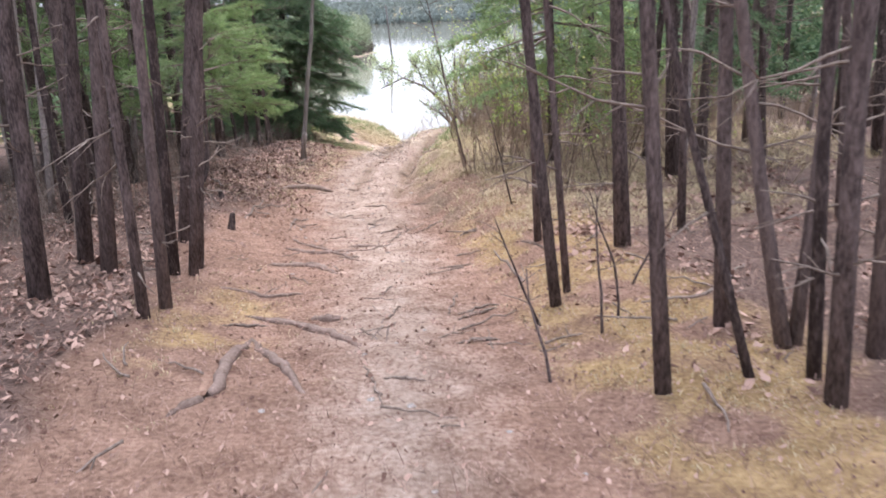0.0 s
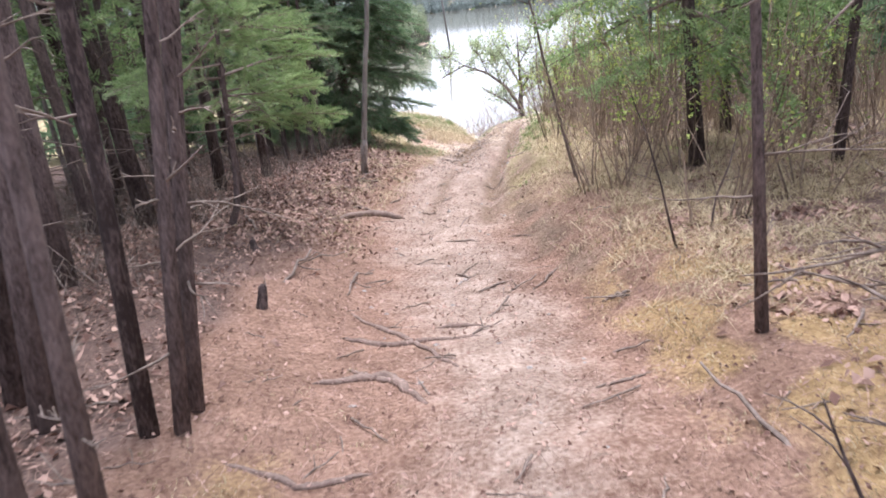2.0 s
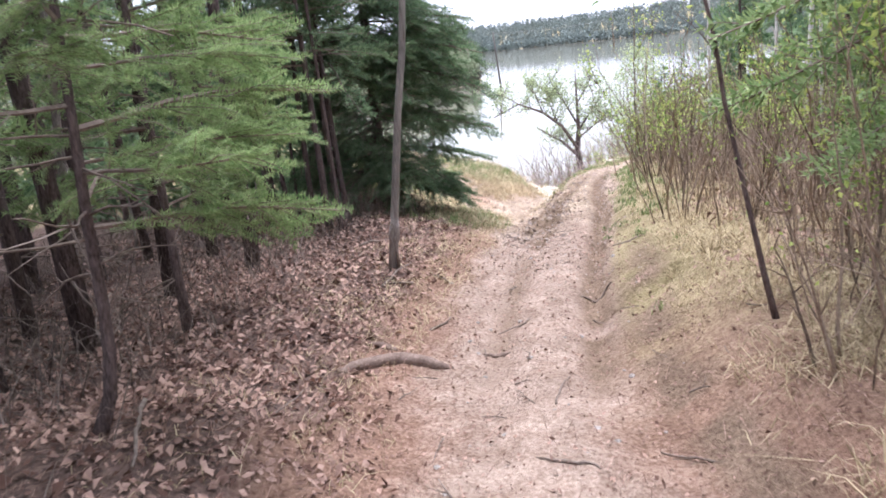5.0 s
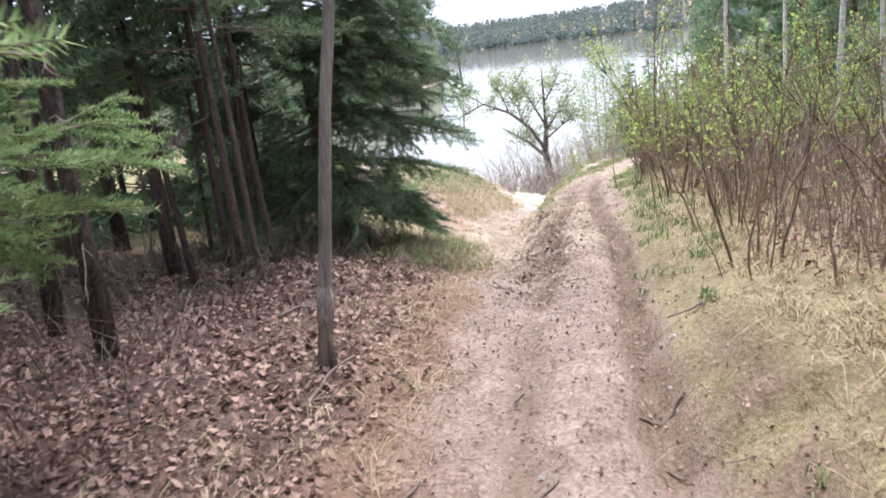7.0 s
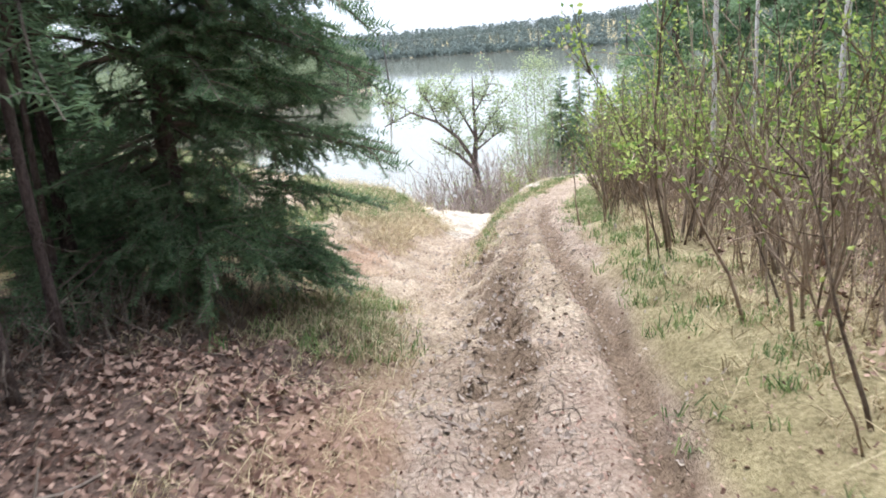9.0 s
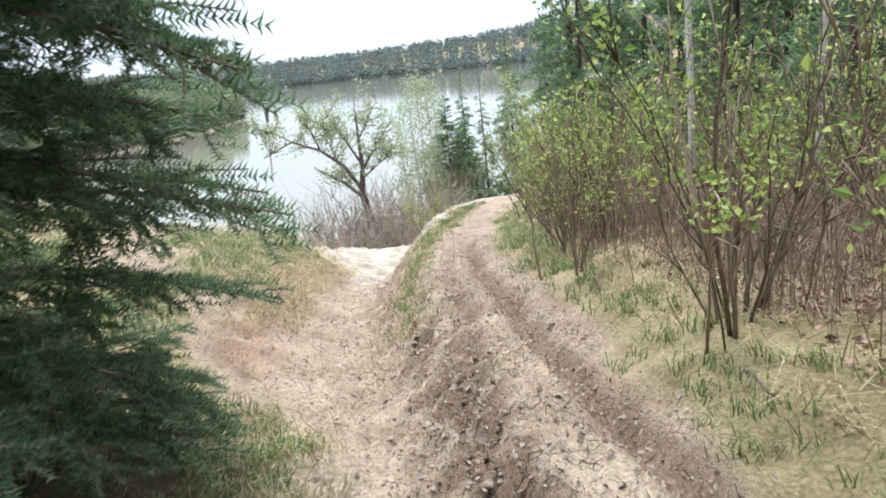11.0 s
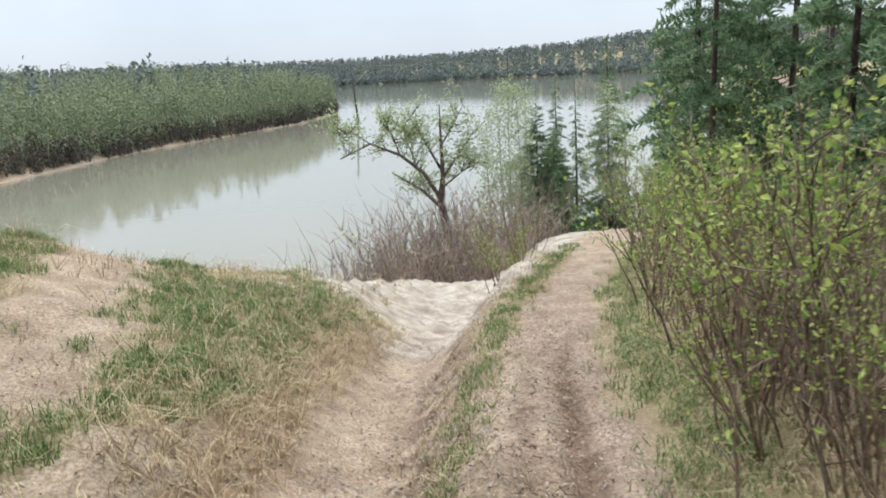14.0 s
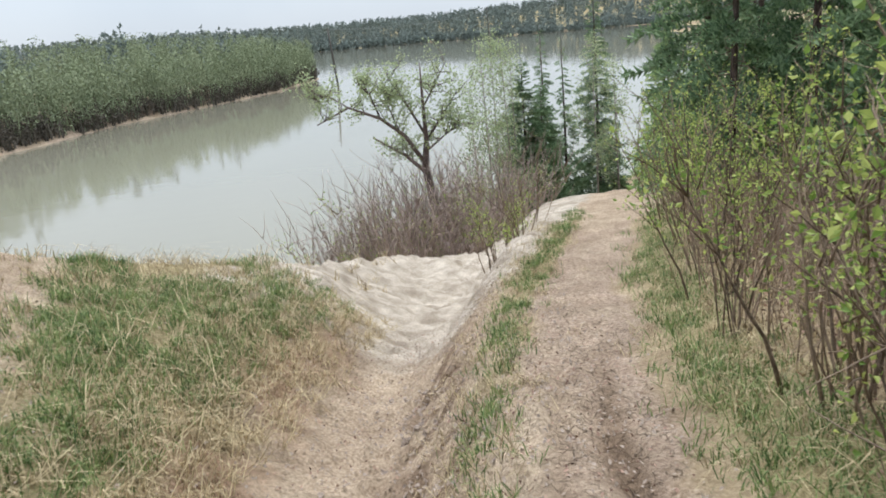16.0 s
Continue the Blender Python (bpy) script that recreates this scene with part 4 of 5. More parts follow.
for i, (pts, rad) in enumerate((
        (((-1.38, 4.45), (-1.05, 4.40), (-0.82, 4.20), (-0.54, 3.74)), 0.032), (((-0.96, 4.49), (-0.71, 4.45)), 0.028), (((-1.25, 4.10), (-1.26, 3.62), (-1.21, 3.09), (-1.39, 2.81)), 0.034),
        (((-1.25, 4.08), (-1.03, 3.59), (-0.77, 3.06)), 0.028), (((-1.51, 6.71), (-1.21, 6.62), (-0.63, 6.70)), 0.022), (((-1.52, 5.96), (-1.14, 6.14), (-0.90, 5.70)), 0.03),
        (((-1.54, 7.27), (-1.13, 6.78), (-0.75, 6.15)), 0.02), (((-0.93, 6.94), (-0.61, 6.92)), 0.018), (((-2.24, 10.58), (-1.86, 10.93), (-1.48, 10.90)), 0.05), (((-2.10, 11.08), (-1.88, 11.06)), 0.03),
        (((-1.30, 11.20), (-1.10, 11.25)), 0.02), (((-1.40, 6.24), (-1.01, 5.97)), 0.018), (((-1.71, 5.06), (-1.32, 4.90), (-1.06, 5.01)), 0.016))):
    root(pts, rad, 120 + i)
for i, (pts, rad) in enumerate((
        (((0.00, 4.26), (0.28, 4.53)), 0.011), (((-0.03, 3.76), (0.23, 3.77)), 0.011), (((-0.42, 3.25), (-0.21, 3.20)), 0.007), (((-0.53, 3.44), (-0.40, 2.90)), 0.006), (((-0.25, 7.69), (0.04, 8.31)), 0.011),
        (((-0.67, 7.84), (-0.40, 8.08)), 0.009), (((-0.84, 8.38), (-0.70, 8.26)), 0.009), (((-0.78, 8.34), (-0.64, 8.68)), 0.007), (((-0.96, 9.57), (-0.62, 9.42)), 0.008), (((0.18, 7.13), (0.37, 7.06)), 0.012),
        (((0.01, 4.42), (0.32, 4.60)), 0.009), (((0.04, 4.83), (-0.06, 4.37)), 0.007), (((-0.49, 4.29), (-0.36, 4.64)), 0.008), (((-0.07, 5.75), (0.23, 5.89)), 0.008), (((-1.48, 4.26), (-1.20, 4.33)), 0.009))):
    root(pts, rad, 150 + i, "stick", "thin brown dead stick lying on the dirt", DEADWOOD, "fallen sticks", 1.6)
for i, (pts, rad) in enumerate(((((-0.53, 12.38), (-0.24, 12.48)), 0.010), (((-1.24, 15.10), (-0.93, 14.88)), 0.010), (((-1.87, 12.95), (-1.64, 12.74)), 0.008), (((-0.30, 22.60), (-0.05, 22.75)), 0.012), (((-0.32, 25.20), (-0.10, 25.45)), 0.03))):
    root(pts, rad, 170 + i, "stick", "weathered stick lying on the pale clay", DEADWOOD, "fallen sticks", 1.6)
STICKS = []
for k in range(5):
    rr = np.random.RandomState(180 + k)
    w = bent((-0.15, 0, 0.006), (1, 0, 0.0), rr.uniform(0.15, 0.4), 0.13, 6, rr)
    w[:, 2] = 0.006 + 0.01 * np.abs(rr.normal(0, 1, 6))
    s = Soup().add(*tube(w, np.linspace(0.007, 0.003, 6), 5))
    if k % 2:
        s.add(*tube(bent(w[2], (0.6, 0.7, 0.05), 0.1, 0.1, 4, rr), np.linspace(0.004, 0.002, 4), 4))
    STICKS.append(s.mesh("stick", DEADWOOD))


def scatter_things(name, meshes, count, box, seed, label, category, group, keep, low=0.6, high=1.4, sink=0.0):
    rr = np.random.RandomState(seed)
    made = 0
    while made < count:
        x, y = rr.uniform(box[0], box[1]), rr.uniform(box[2], box[3])
        if rr.uniform() > keep(x, y):
            continue
        ob = new(name, meshes[rr.randint(len(meshes))])
        sc = rr.uniform(low, high)
        ob.matrix_world = pose(x, y, float(land(x, y)) - sink * sc, rr.uniform(-6, 6), rr.uniform(-6, 6), rr.uniform(0, 360)) @ Matrix.Scale(sc, 4)
        tagged(ob, label, category, group)
        made += 1


scatter_things("stick", STICKS, 70, (-2.6, 1.6, 2.2, 12), 190, "small dry twig lying on the forest floor", "stick", "fallen sticks", lambda x, y: 1.0)
scatter_things("stick", STICKS, 50, (-5.5, 4, 3, 22), 191, "small dry twig lying among dead leaves", "stick", "fallen sticks", lambda x, y: 1.0 - float(bare(x, y)), 0.8, 2.4)


def lump(seed, size):
    """A rough angular lump, flattened beneath."""
    rr = np.random.RandomState(seed)
    bm = bmesh.new()
    bmesh.ops.create_icosphere(bm, subdivisions=2, radius=size)
    for v in bm.verts:
        v.co *= 1 + rr.uniform(-0.22, 0.22)
        v.co.z *= 0.6
    me = bpy.data.meshes.new("lump")
    bm.to_mesh(me)
    bm.free()
    return me


CLODS, PEBBLES = [], []
for k in range(5):
    CLODS.append(lump(200 + k, 0.035))
    CLODS[-1].materials.append(CLOD)
    PEBBLES.append(lump(210 + k, 0.02))
    PEBBLES[-1].materials.append(STONE)
scatter_things("clod", CLODS, 260, (-2.6, 1.6, 16.5, 27), 220, "dry crumbling lump of pale clay soil", "clod", "clay clods", lambda x, y: float(np.exp(-((x - gully_x(y) - 0.4) / 0.3) ** 2) + 0.12 * in_clay(x, y)), 0.2, 0.85, 0.006)
scatter_things("pebble", PEBBLES, 90, (-2, 1.2, 2, 14), 221, "small rounded grey pebble on the trail", "pebble", "trail pebbles", lambda x, y: float(bare(x, y)), 0.35, 1.2, 0.004)

# ---- shrubs on the open side ----
for x, y, kind, sc, turn in ((0.55, 9.6, 3, 0.8, 80), (0.82, 9.55, 3, 0.85, 200), (0.9, 17.45, 1, 1.05, 30), (1.05, 17.6, 4, 1.1, 140), (0.95, 19.9, 4, 0.85, 60), (0.62, 13.9, 3, 0.9, 10), (1.1, 13.3, 4, 0.8, 100), (0.9, 15.3, 0, 0.95, 40), (1.25, 16.2, 4, 1.0, 250), (1.75, 22.3, 2, 0.95, 0), (1.95, 22.9, 0, 0.8, 90), (2.0, 24.3, 4, 0.8, 180), (1.55, 21.3, 2, 0.85, 210), (1.6, 20.6, 0, 0.75, 300), (2.5, 25.6, 0, 0.85, 45), (3.2, 28.0, 1, 0.8, 85), (4.3, 30.4, 0, 0.9, 15), (1.62, 21.7, 6, 0.95, 20), (1.85, 22.4, 6, 0.95, 130), (2.25, 23.3, 6, 0.9, 250), (2.05, 21.5, 6, 1.1, 310), (2.5, 22.5, 6, 1.1, 70), (1.75, 20.9, 3, 0.75, 40)):
    shrub(x, y, kind, sc, turn)
for x, y in spread_out(36, (1.3, 5, 12.5, 21), 0.5, 1.8):
    shrub(x, y, (3, 4, 3, 4, 1)[r.randint(5)] if y < 15.5 else r.randint(5), r.uniform(0.7, 1.1), r.uniform(0, 360))
for x, y in spread_out(56, (1.6, 8, 19.5, 34), 0.5, 1.2):
    shrub(x, y, r.randint(5), r.uniform(0.75, 1.05), r.uniform(0, 360))
for x, y in spread_out(14, (0.9, 4, 7.5, 12), 0.6, 1.9):
    shrub(x, y, (3, 4, 3, 1)[r.randint(4)], r.uniform(0.7, 1.0), r.uniform(0, 360), "bare thin-stemmed shrub with a few buds opening")
for x, y in spread_out(40, (5, 16, 14, 46), 1.0, 4):
    shrub(x, y, r.randint(5), r.uniform(1.0, 1.8), r.uniform(0, 360))


# ---- aspens and conifers behind the shrubs ----
def broadleaf(x, y, height, dia, lean, seed, bark, leaves, leaf_size, count, label, name, category="tree", limbs=14, low=0.35, group="", spread=0.35, base=None):
    rr = np.random.RandomState(seed)
    t = thing(name, x, y, (float(land(x, y)) if base is None else base) - 0.05, label, category, group)
    line = trunk_line(height, lean, rr, 0.03)
    part("trunk", Soup().add(*tube(line, flare(dia, height, tip=0.1), 8, 0.06, rr)).mesh("trunk", bark), t)
    tips = []
    for i in range(limbs):
        u = low + (0.95 - low) * (i + rr.uniform()) / limbs
        o = np.array([np.interp(u, np.linspace(0, 1, 12), line[:, k]) for k in range(3)])
        a = rr.uniform(0, 6.28)
        ln = height * spread * (1.15 - u) * rr.uniform(0.6, 1.2)
        w = bent(o, (np.cos(a), np.sin(a), rr.uniform(0.5, 1.1)), ln, 0.12, 6, rr)
        wood = Soup()
        wood.add(*tube(w, np.linspace(dia * 0.16, dia * 0.03, 6), 4))
        tips.extend(w[2:])
        for _ in range(4):
            w2 = bent(w[rr.randint(1, 5)], w[-1] - w[0] + rr.normal(0, 0.4 * ln, 3), ln * 0.45, 0.12, 4, rr)
            wood.add(*tube(w2, np.linspace(dia * 0.06, dia * 0.02, 4), 3))
            tips.extend(w2[1:])
        part("limb", wood.mesh("limb", bark), t)
    s = Soup()
    tips = np.array(tips)
    leaf_cloud(s, tips[rr.randint(0, len(tips), count)], rr, leaf_size, 0, 1, leaf_size * 2.2)
    part("foliage", s.mesh("foliage", leaves, False), t)
    return t


broadleaf(2.5, 20.65, 8, 0.075, (0.0, 0.01), 240, BIRCH, LEAF_YOUNG, 0.04, 1500, "slim pale aspen with young leaves among shrubs", "aspen_tree", group="aspens")
broadleaf(4.45, 21.4, 9, 0.11, (0.02, 0.0), 241, BIRCH, LEAF_YOUNG, 0.045, 1500, "pale-barked aspen behind the shrubs", "aspen_tree", group="aspens")
broadleaf(3.6, 18.2, 7, 0.07, (-0.04, 0.02), 242, BIRCH, LEAF_YOUNG, 0.045, 1500, "young aspen with pale bark and fresh leaves", "aspen_tree", group="aspens")
broadleaf(5.2, 25.5, 9, 0.1, (0.0, 0.0), 243, BIRCH, LEAF_YOUNG, 0.05, 1500, "tall young aspen in spring leaf", "aspen_tree", group="aspens")
broadleaf(3.4, 15.4, 6, 0.06, (0.03, 0.0), 244, BARK_GREY, LEAF_YOUNG, 0.045, 1500, "slender grey sapling in spring leaf", "aspen_tree", group="aspens")
broadleaf(0.48, 10.45, 3.6, 0.036, (-0.22, 0.04), 245, BARK, LEAF_YOUNG, 0.035, 120, "thin dark sapling leaning over the trail", "aspen_tree", limbs=9, low=0.4, spread=0.3)
back = conifer(7.6, 37.0, 12.0, 0.22, low=0.8, count=90, length=2.4, seed=250, sprays=WIDE_SPRAYS, label="dense dark spruce beyond the shrubs")
for x, y, sc in ((9.6, 36, 1.0), (8.6, 32, 0.85), (8.0, 28.6, 0.85), (10.2, 30, 1.05), (12, 34, 1.1), (7.4, 24.5, 0.8), (9.6, 26, 1.0), (6.5, 33.5, 0.75), (11, 41, 1.1), (14, 38, 1.1), (7.8, 20.5, 0.9), (10.5, 22, 1.0), (13, 27, 1.2), (7.2, 16.2, 0.9), (11, 17, 1.1), (16, 45, 1.2), (20, 52, 1.2), (14.5, 48, 1.0), (18, 42, 1.2)):
    copy_thing(back, pose(x, y, float(land(x, y)) - 0.05, 0, 0, r.uniform(0, 360)) @ Matrix.Scale(sc, 4))

# ---- the river edge ----
old = thing("poplar_tree", 3.69, 66, float(land(3.69, 66)) - 0.1, "old crooked poplar leaning over the river in young leaf", "tree")
ro = np.random.RandomState(260)
foot = -13.23 - float(old.location.z)


def sketch(*pts):
    """Points of a limb in the plane of the old poplar, wandering a little in depth."""
    k = 0.0376
    return np.array([((a + b * 0.077) * k, ro.normal(0, 0.35) if i else 0, foot + (b - a * 0.077) * k) for i, (a, b) in enumerate(pts)])


main = np.array([(0.1, 0, 0), *sketch((0, 0), (-8, 40), (-15, 75), (-28, 135), (-27, 180), (-32, 235), (-36, 300))])
part("trunk", Soup().add(*tube(main, (0.42, 0.34, 0.3, 0.28, 0.25, 0.16, 0.1, 0.03), 9, 0.08, ro)).mesh("trunk", BARK), old)
tips = [main[-1], main[-2]]
for pts, rad in ((((-28, 140), (-60, 185), (-100, 215), (-150, 232), (-200, 205)), 0.2), (((-26, 125), (-60, 152), (-112, 182)), 0.2), (((-27, 175), (-5, 215), (25, 255)), 0.12), (((-29, 190), (-60, 240), (-85, 275)), 0.12), (((-100, 215), (-115, 250), (-140, 275)), 0.08), (((-150, 232), (-180, 250), (-205, 245)), 0.06), (((-27, 160), (10, 190), (40, 205)), 0.1), (((-32, 230), (-10, 265), (5, 300)), 0.08), (((-70, 195), (-90, 240), (-95, 270)), 0.07)):
    w = sketch(*pts)
    limb = part("limb", Soup().add(*tube(w, np.linspace(rad * 0.75, rad * 0.2, len(w)), 7, 0.08, ro)).mesh("limb", BARK), old)
    twigs = Soup()
    for _ in range(16):
        k = ro.uniform(0.25, 1) * (len(w) - 1)
        o = w[int(k)] + (w[min(int(k) + 1, len(w) - 1)] - w[int(k)]) * (k % 1)
        w2 = bent(o, ro.normal(0, 1, 3) * (1, 0.8, 0.7) + (0, 0, 0.9), ro.uniform(0.7, 1.9), 0.18, 6, ro)
        twigs.add(*tube(w2, np.linspace(0.035, 0.012, 6), 4))
        tips.extend(w2[2:])
    part("spray", twigs.mesh("spray", BARK), limb)
s = Soup()
tips = np.array(tips)
leaf_cloud(s, tips[ro.randint(0, len(tips), 6400)], ro, 0.18, 0, 1, 0.22)
part("foliage", s.mesh("foliage", LEAF_PALE, False), old, "sparse pale green spring leaves")

for x, y, kind, sc in ((1.5, 62, 3, 3.0), (3.0, 63, 3, 3.2), (4.2, 62.5, 3, 3.0), (5.6, 63, 3, 3.4), (7.0, 64, 3, 3.4), (8.2, 66, 3, 3.2), (0.2, 61, 2, 3.2), (-1.4, 60.5, 0, 2.6), (-2.6, 60, 0, 2.2), (2.2, 64.5, 0, 3.2), (6.2, 66, 3, 3.6), (9.0, 68, 3, 3.0), (-4, 59, 2, 2.4), (4.8, 60.5, 3, 2.6), (2.6, 60.5, 3, 2.4), (1.0, 59, 3, 2.6), (3.4, 59.5, 4, 2.6), (5.4, 59.5, 3, 2.7), (6.6, 61, 4, 2.8), (7.6, 62.5, 3, 3.0), (-0.6, 58.5, 4, 2.3), (3.9, 64.5, 4, 3.2), (5.0, 62, 4, 3.0), (6.4, 64.4, 4, 3.2), (1.9, 60.2, 4, 2.5), (8.8, 64, 3, 3.2), (4.5, 58.5, 3, 2.4), (0.4, 62.5, 4, 3.0)):
    shrub(x - 1.4, y, 5 if kind == 3 else kind, sc * 1.15, r.uniform(0, 360), "tall brown willow bush at the river edge" if kind == 3 else "leafing willow bush at the river edge")
rw = np.random.RandomState(265)
for k in range(44):
    y = rw.uniform(56.5, 66)
    shrub(max(rw.uniform(-3.5, 7.5), float(near_shore(y)) + 2.5), y, 5, rw.uniform(2.8, 4.2), rw.uniform(0, 360), "tall brown willow bush at the river edge")
for x, y, h, seed in ((7.9, 70, 14, 270), (8.7, 71.5, 15, 271), (9.4, 70.5, 13.5, 272), (10.3, 73, 14, 273), (7.1, 71, 11, 274), (17.0, 76, 13, 275), (18, 74, 11, 276)):
    broadleaf(x, y, h, 0.16, (-0.03, 0), seed, BARK_GREY, LEAF_PALE, 0.16, 1800, "slim pale green poplar on the river bank", "young_poplar", limbs=20, low=0.15, group="river poplars", spread=0.22)
conifer(14.0, 80.0, -0.3 - float(land(14.0, 80.0)), 0.3, (-0.01, 0), low=1.0, count=200, length=2.5, sprays=WIDE_SPRAYS, seed=280, label="tall narrow dark spruce on the river bank", droop=0.4)
conifer(15.2, 78.5, 14.0, 0.3, (0, 0), low=1.0, count=110, length=2.3, sprays=WIDE_SPRAYS, seed=281, label="narrow dark spruce on the river bank", droop=0.4)
conifer(18.4, 80.0, 2.4 - float(land(18.4, 80.0)), 0.35, (-0.02, 0), low=1.0, count=200, length=3.2, sprays=WIDE_SPRAYS, seed=282, label="tall green spruce on the river bank", droop=0.3)
conifer(11.0, 74.0, 12.5, 0.3, low=0.5, count=260, length=3.8, sprays=WIDE_SPRAYS, seed=283, label="broad dark green pine by the river", name="pine_tree", droop=0.0)
conifer(12.6, 75.5, 10.5, 0.3, low=0.5, count=220, length=3.4, sprays=WIDE_SPRAYS, seed=284, label="broad dark green pine by the river", name="pine_tree", droop=0.0)
conifer(21.5, 74.0, 15.0, 0.3, low=0.5, count=120, length=3.0, sprays=WIDE_SPRAYS, needles=NEEDLE_BRIGHT, seed=285, label="light green conifer on the river bank", droop=0.1)
conifer(18.5, 66.0, 13.0, 0.3, low=0.5, count=120, length=2.8, sprays=WIDE_SPRAYS, needles=NEEDLE_BRIGHT, seed=286, label="light green conifer on the bluff side", droop=0.1)
conifer(24.0, 72.0, 17.0, 0.3, low=0.5, count=120, length=3.0, sprays=WIDE_SPRAYS, seed=287, label="dark conifer on the bluff side", droop=0.1)


# ---- poles and cables over the river ----
def pole(x, y, top, lean, label):
    base = float(land(x, y)) - 0.3
    t = thing("utility_pole", x, y, base, label, "pole", "river line poles")
    h = top - base
    p = np.array([(lean * h * u, 0, h * u) for u in (0, 0.3, 0.6, 1)])
    part("shaft", Soup().add(*tube(p, (0.42, 0.38, 0.34, 0.26), 8)).mesh("shaft", POLE_WOOD), t)
    c = p[-1] - (0, 0, 0.8)
    part("crossarm", Soup().add(*tube([c - (1.2, 0, 0), c, c + (1.2, 0, 0)], (0.09, 0.1, 0.09), 6)).mesh("crossarm", POLE_WOOD), t)
    return np.array([x, y, base]) + c


a_top = pole(-8.4, 288, 3.5, -0.07, "leaning wooden utility pole standing by the river")
b_top = pole(106, 650, 14, -0.02, "distant wooden utility pole by the river")
for k in (-1.1, 1.1):
    u = np.linspace(0, 1, 20)
    w = a_top + (k, 0, 0.1) + (b_top - a_top) * u[:, None]
    w[:, 2] -= 10 * 4 * u * (1 - u) * 0.35
    o = w[0].copy()
    ob = new("cable", Soup().add(*tube(w - o, np.full(20, 0.03), 4)).mesh("cable", CABLE))
    ob.location = o
    tagged(ob, "thin grey overhead cable crossing the river", "cable", "river line cables")


# ---- woods across the river ----
def woods(name, places, heights, widths, clumps, size, mat_used, label, shape):
    rr = np.random.RandomState(290)
    s = Soup()
    for (x, y), h, w in zip(places, heights, widths):
        z = float(land(x, y)) - 0.3
        s.add(*tube([(x, y, z), (x + rr.normal(0, 0.3), y, z + h * 0.8)], (0.22, 0.06), 3))
        u = rr.uniform(0, 1, clumps)
        rad = w * (np.sqrt(np.clip(1 - (2 * u - 1) ** 2, 0, 1)) if shape == "round" else (1 - u) * 1.1 + 0.05) * rr.uniform(0.5, 1.05, clumps)
        a = rr.uniform(0, 6.28, clumps)
        low = 0.14 if shape == "round" else 0.08
        c = np.stack([x + rad * np.cos(a), y + rad * np.sin(a), z + h * (low + (1 - low) * u)], 1)
        leaf_cloud(s, c, rr, size, 0, 1, 0.25)
    return tagged(new(name, s.mesh(name, mat_used, False)), label, "woods", kind="stuff")


def far_line(y):
    return np.interp(y, (60, 100, 158, 214, 249, 288, 344, 366), (-200, -110, -69, -57, -41.6, -26.7, -17.4, -16)) - 0.12 * np.clip(y - 350, 0, 40) ** 1.6


rf = np.random.RandomState(291)
fy_ = rf.uniform(95, 372, 1300)
back_off = 2.6 + 70 * rf.uniform(0, 1, 1300) ** 1.8
spots = np.c_[far_line(fy_) - back_off, fy_]
woods("far_bank_woods", spots, rf.uniform(8, 15, 1300) + np.clip(back_off * 0.13, 0, 5), rf.uniform(1.6, 3.2, 1300), 135, 0.62, FAR_GREEN, "light green spring woods on the opposite bank", "round")
fy_ = rf.uniform(95, 368, 900)
woods("bank_scrub", np.c_[far_line(fy_) - rf.uniform(1.6, 5.5, 900), fy_], rf.uniform(2.6, 5.5, 900), rf.uniform(1.0, 2.0, 900), 34, 0.6, SCRUB, "low grey-green scrub along the opposite shore", "round")
fy_ = rf.uniform(110, 365, 90)
woods("far_bank_spruces", np.c_[far_line(fy_) - rf.uniform(10, 70, 90), fy_], rf.uniform(16, 21, 90), rf.uniform(1.6, 2.4, 90), 50, 1.5, FAR_HAZED, "scattered dark spruces above the opposite woods", "cone")
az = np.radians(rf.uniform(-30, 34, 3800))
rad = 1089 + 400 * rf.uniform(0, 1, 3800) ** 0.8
woods("valley_woods", np.c_[rad * np.sin(az), rad * np.cos(az)], rf.uniform(11, 18, 3800), rf.uniform(2.5, 5.5, 3800), 30, 3.6, FAR_HAZED, "wooded hillside at the far river bend, haze in its colour", "cone")
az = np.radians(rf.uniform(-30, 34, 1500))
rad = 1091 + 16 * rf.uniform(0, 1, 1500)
woods("far_shore_woods", np.c_[rad * np.sin(az), rad * np.cos(az)], rf.uniform(6, 11, 1500), rf.uniform(2.5, 4.5, 1500), 16, 3.6, FAR_HAZED, "low dark woods along the far shore", "round")

# ---- litter, needles and grass ----
def patches(count, box, seed, keep):
    rr = np.random.RandomState(seed)
    x, y = rr.uniform(box[0], box[1], count), rr.uniform(box[2], box[3], count)
    fade = step(0, 0.7, np.minimum(np.minimum(x - box[0], box[1] - x), np.minimum(y - box[2], box[3] - y)) + 0.3 * ripple(x, y, 1.0, 41))
    ok = rr.uniform(0, 1, count) < keep(x, y) * fade
    x, y = x[ok], y[ok]
    return np.stack([x, y, land(x, y)], 1), rr


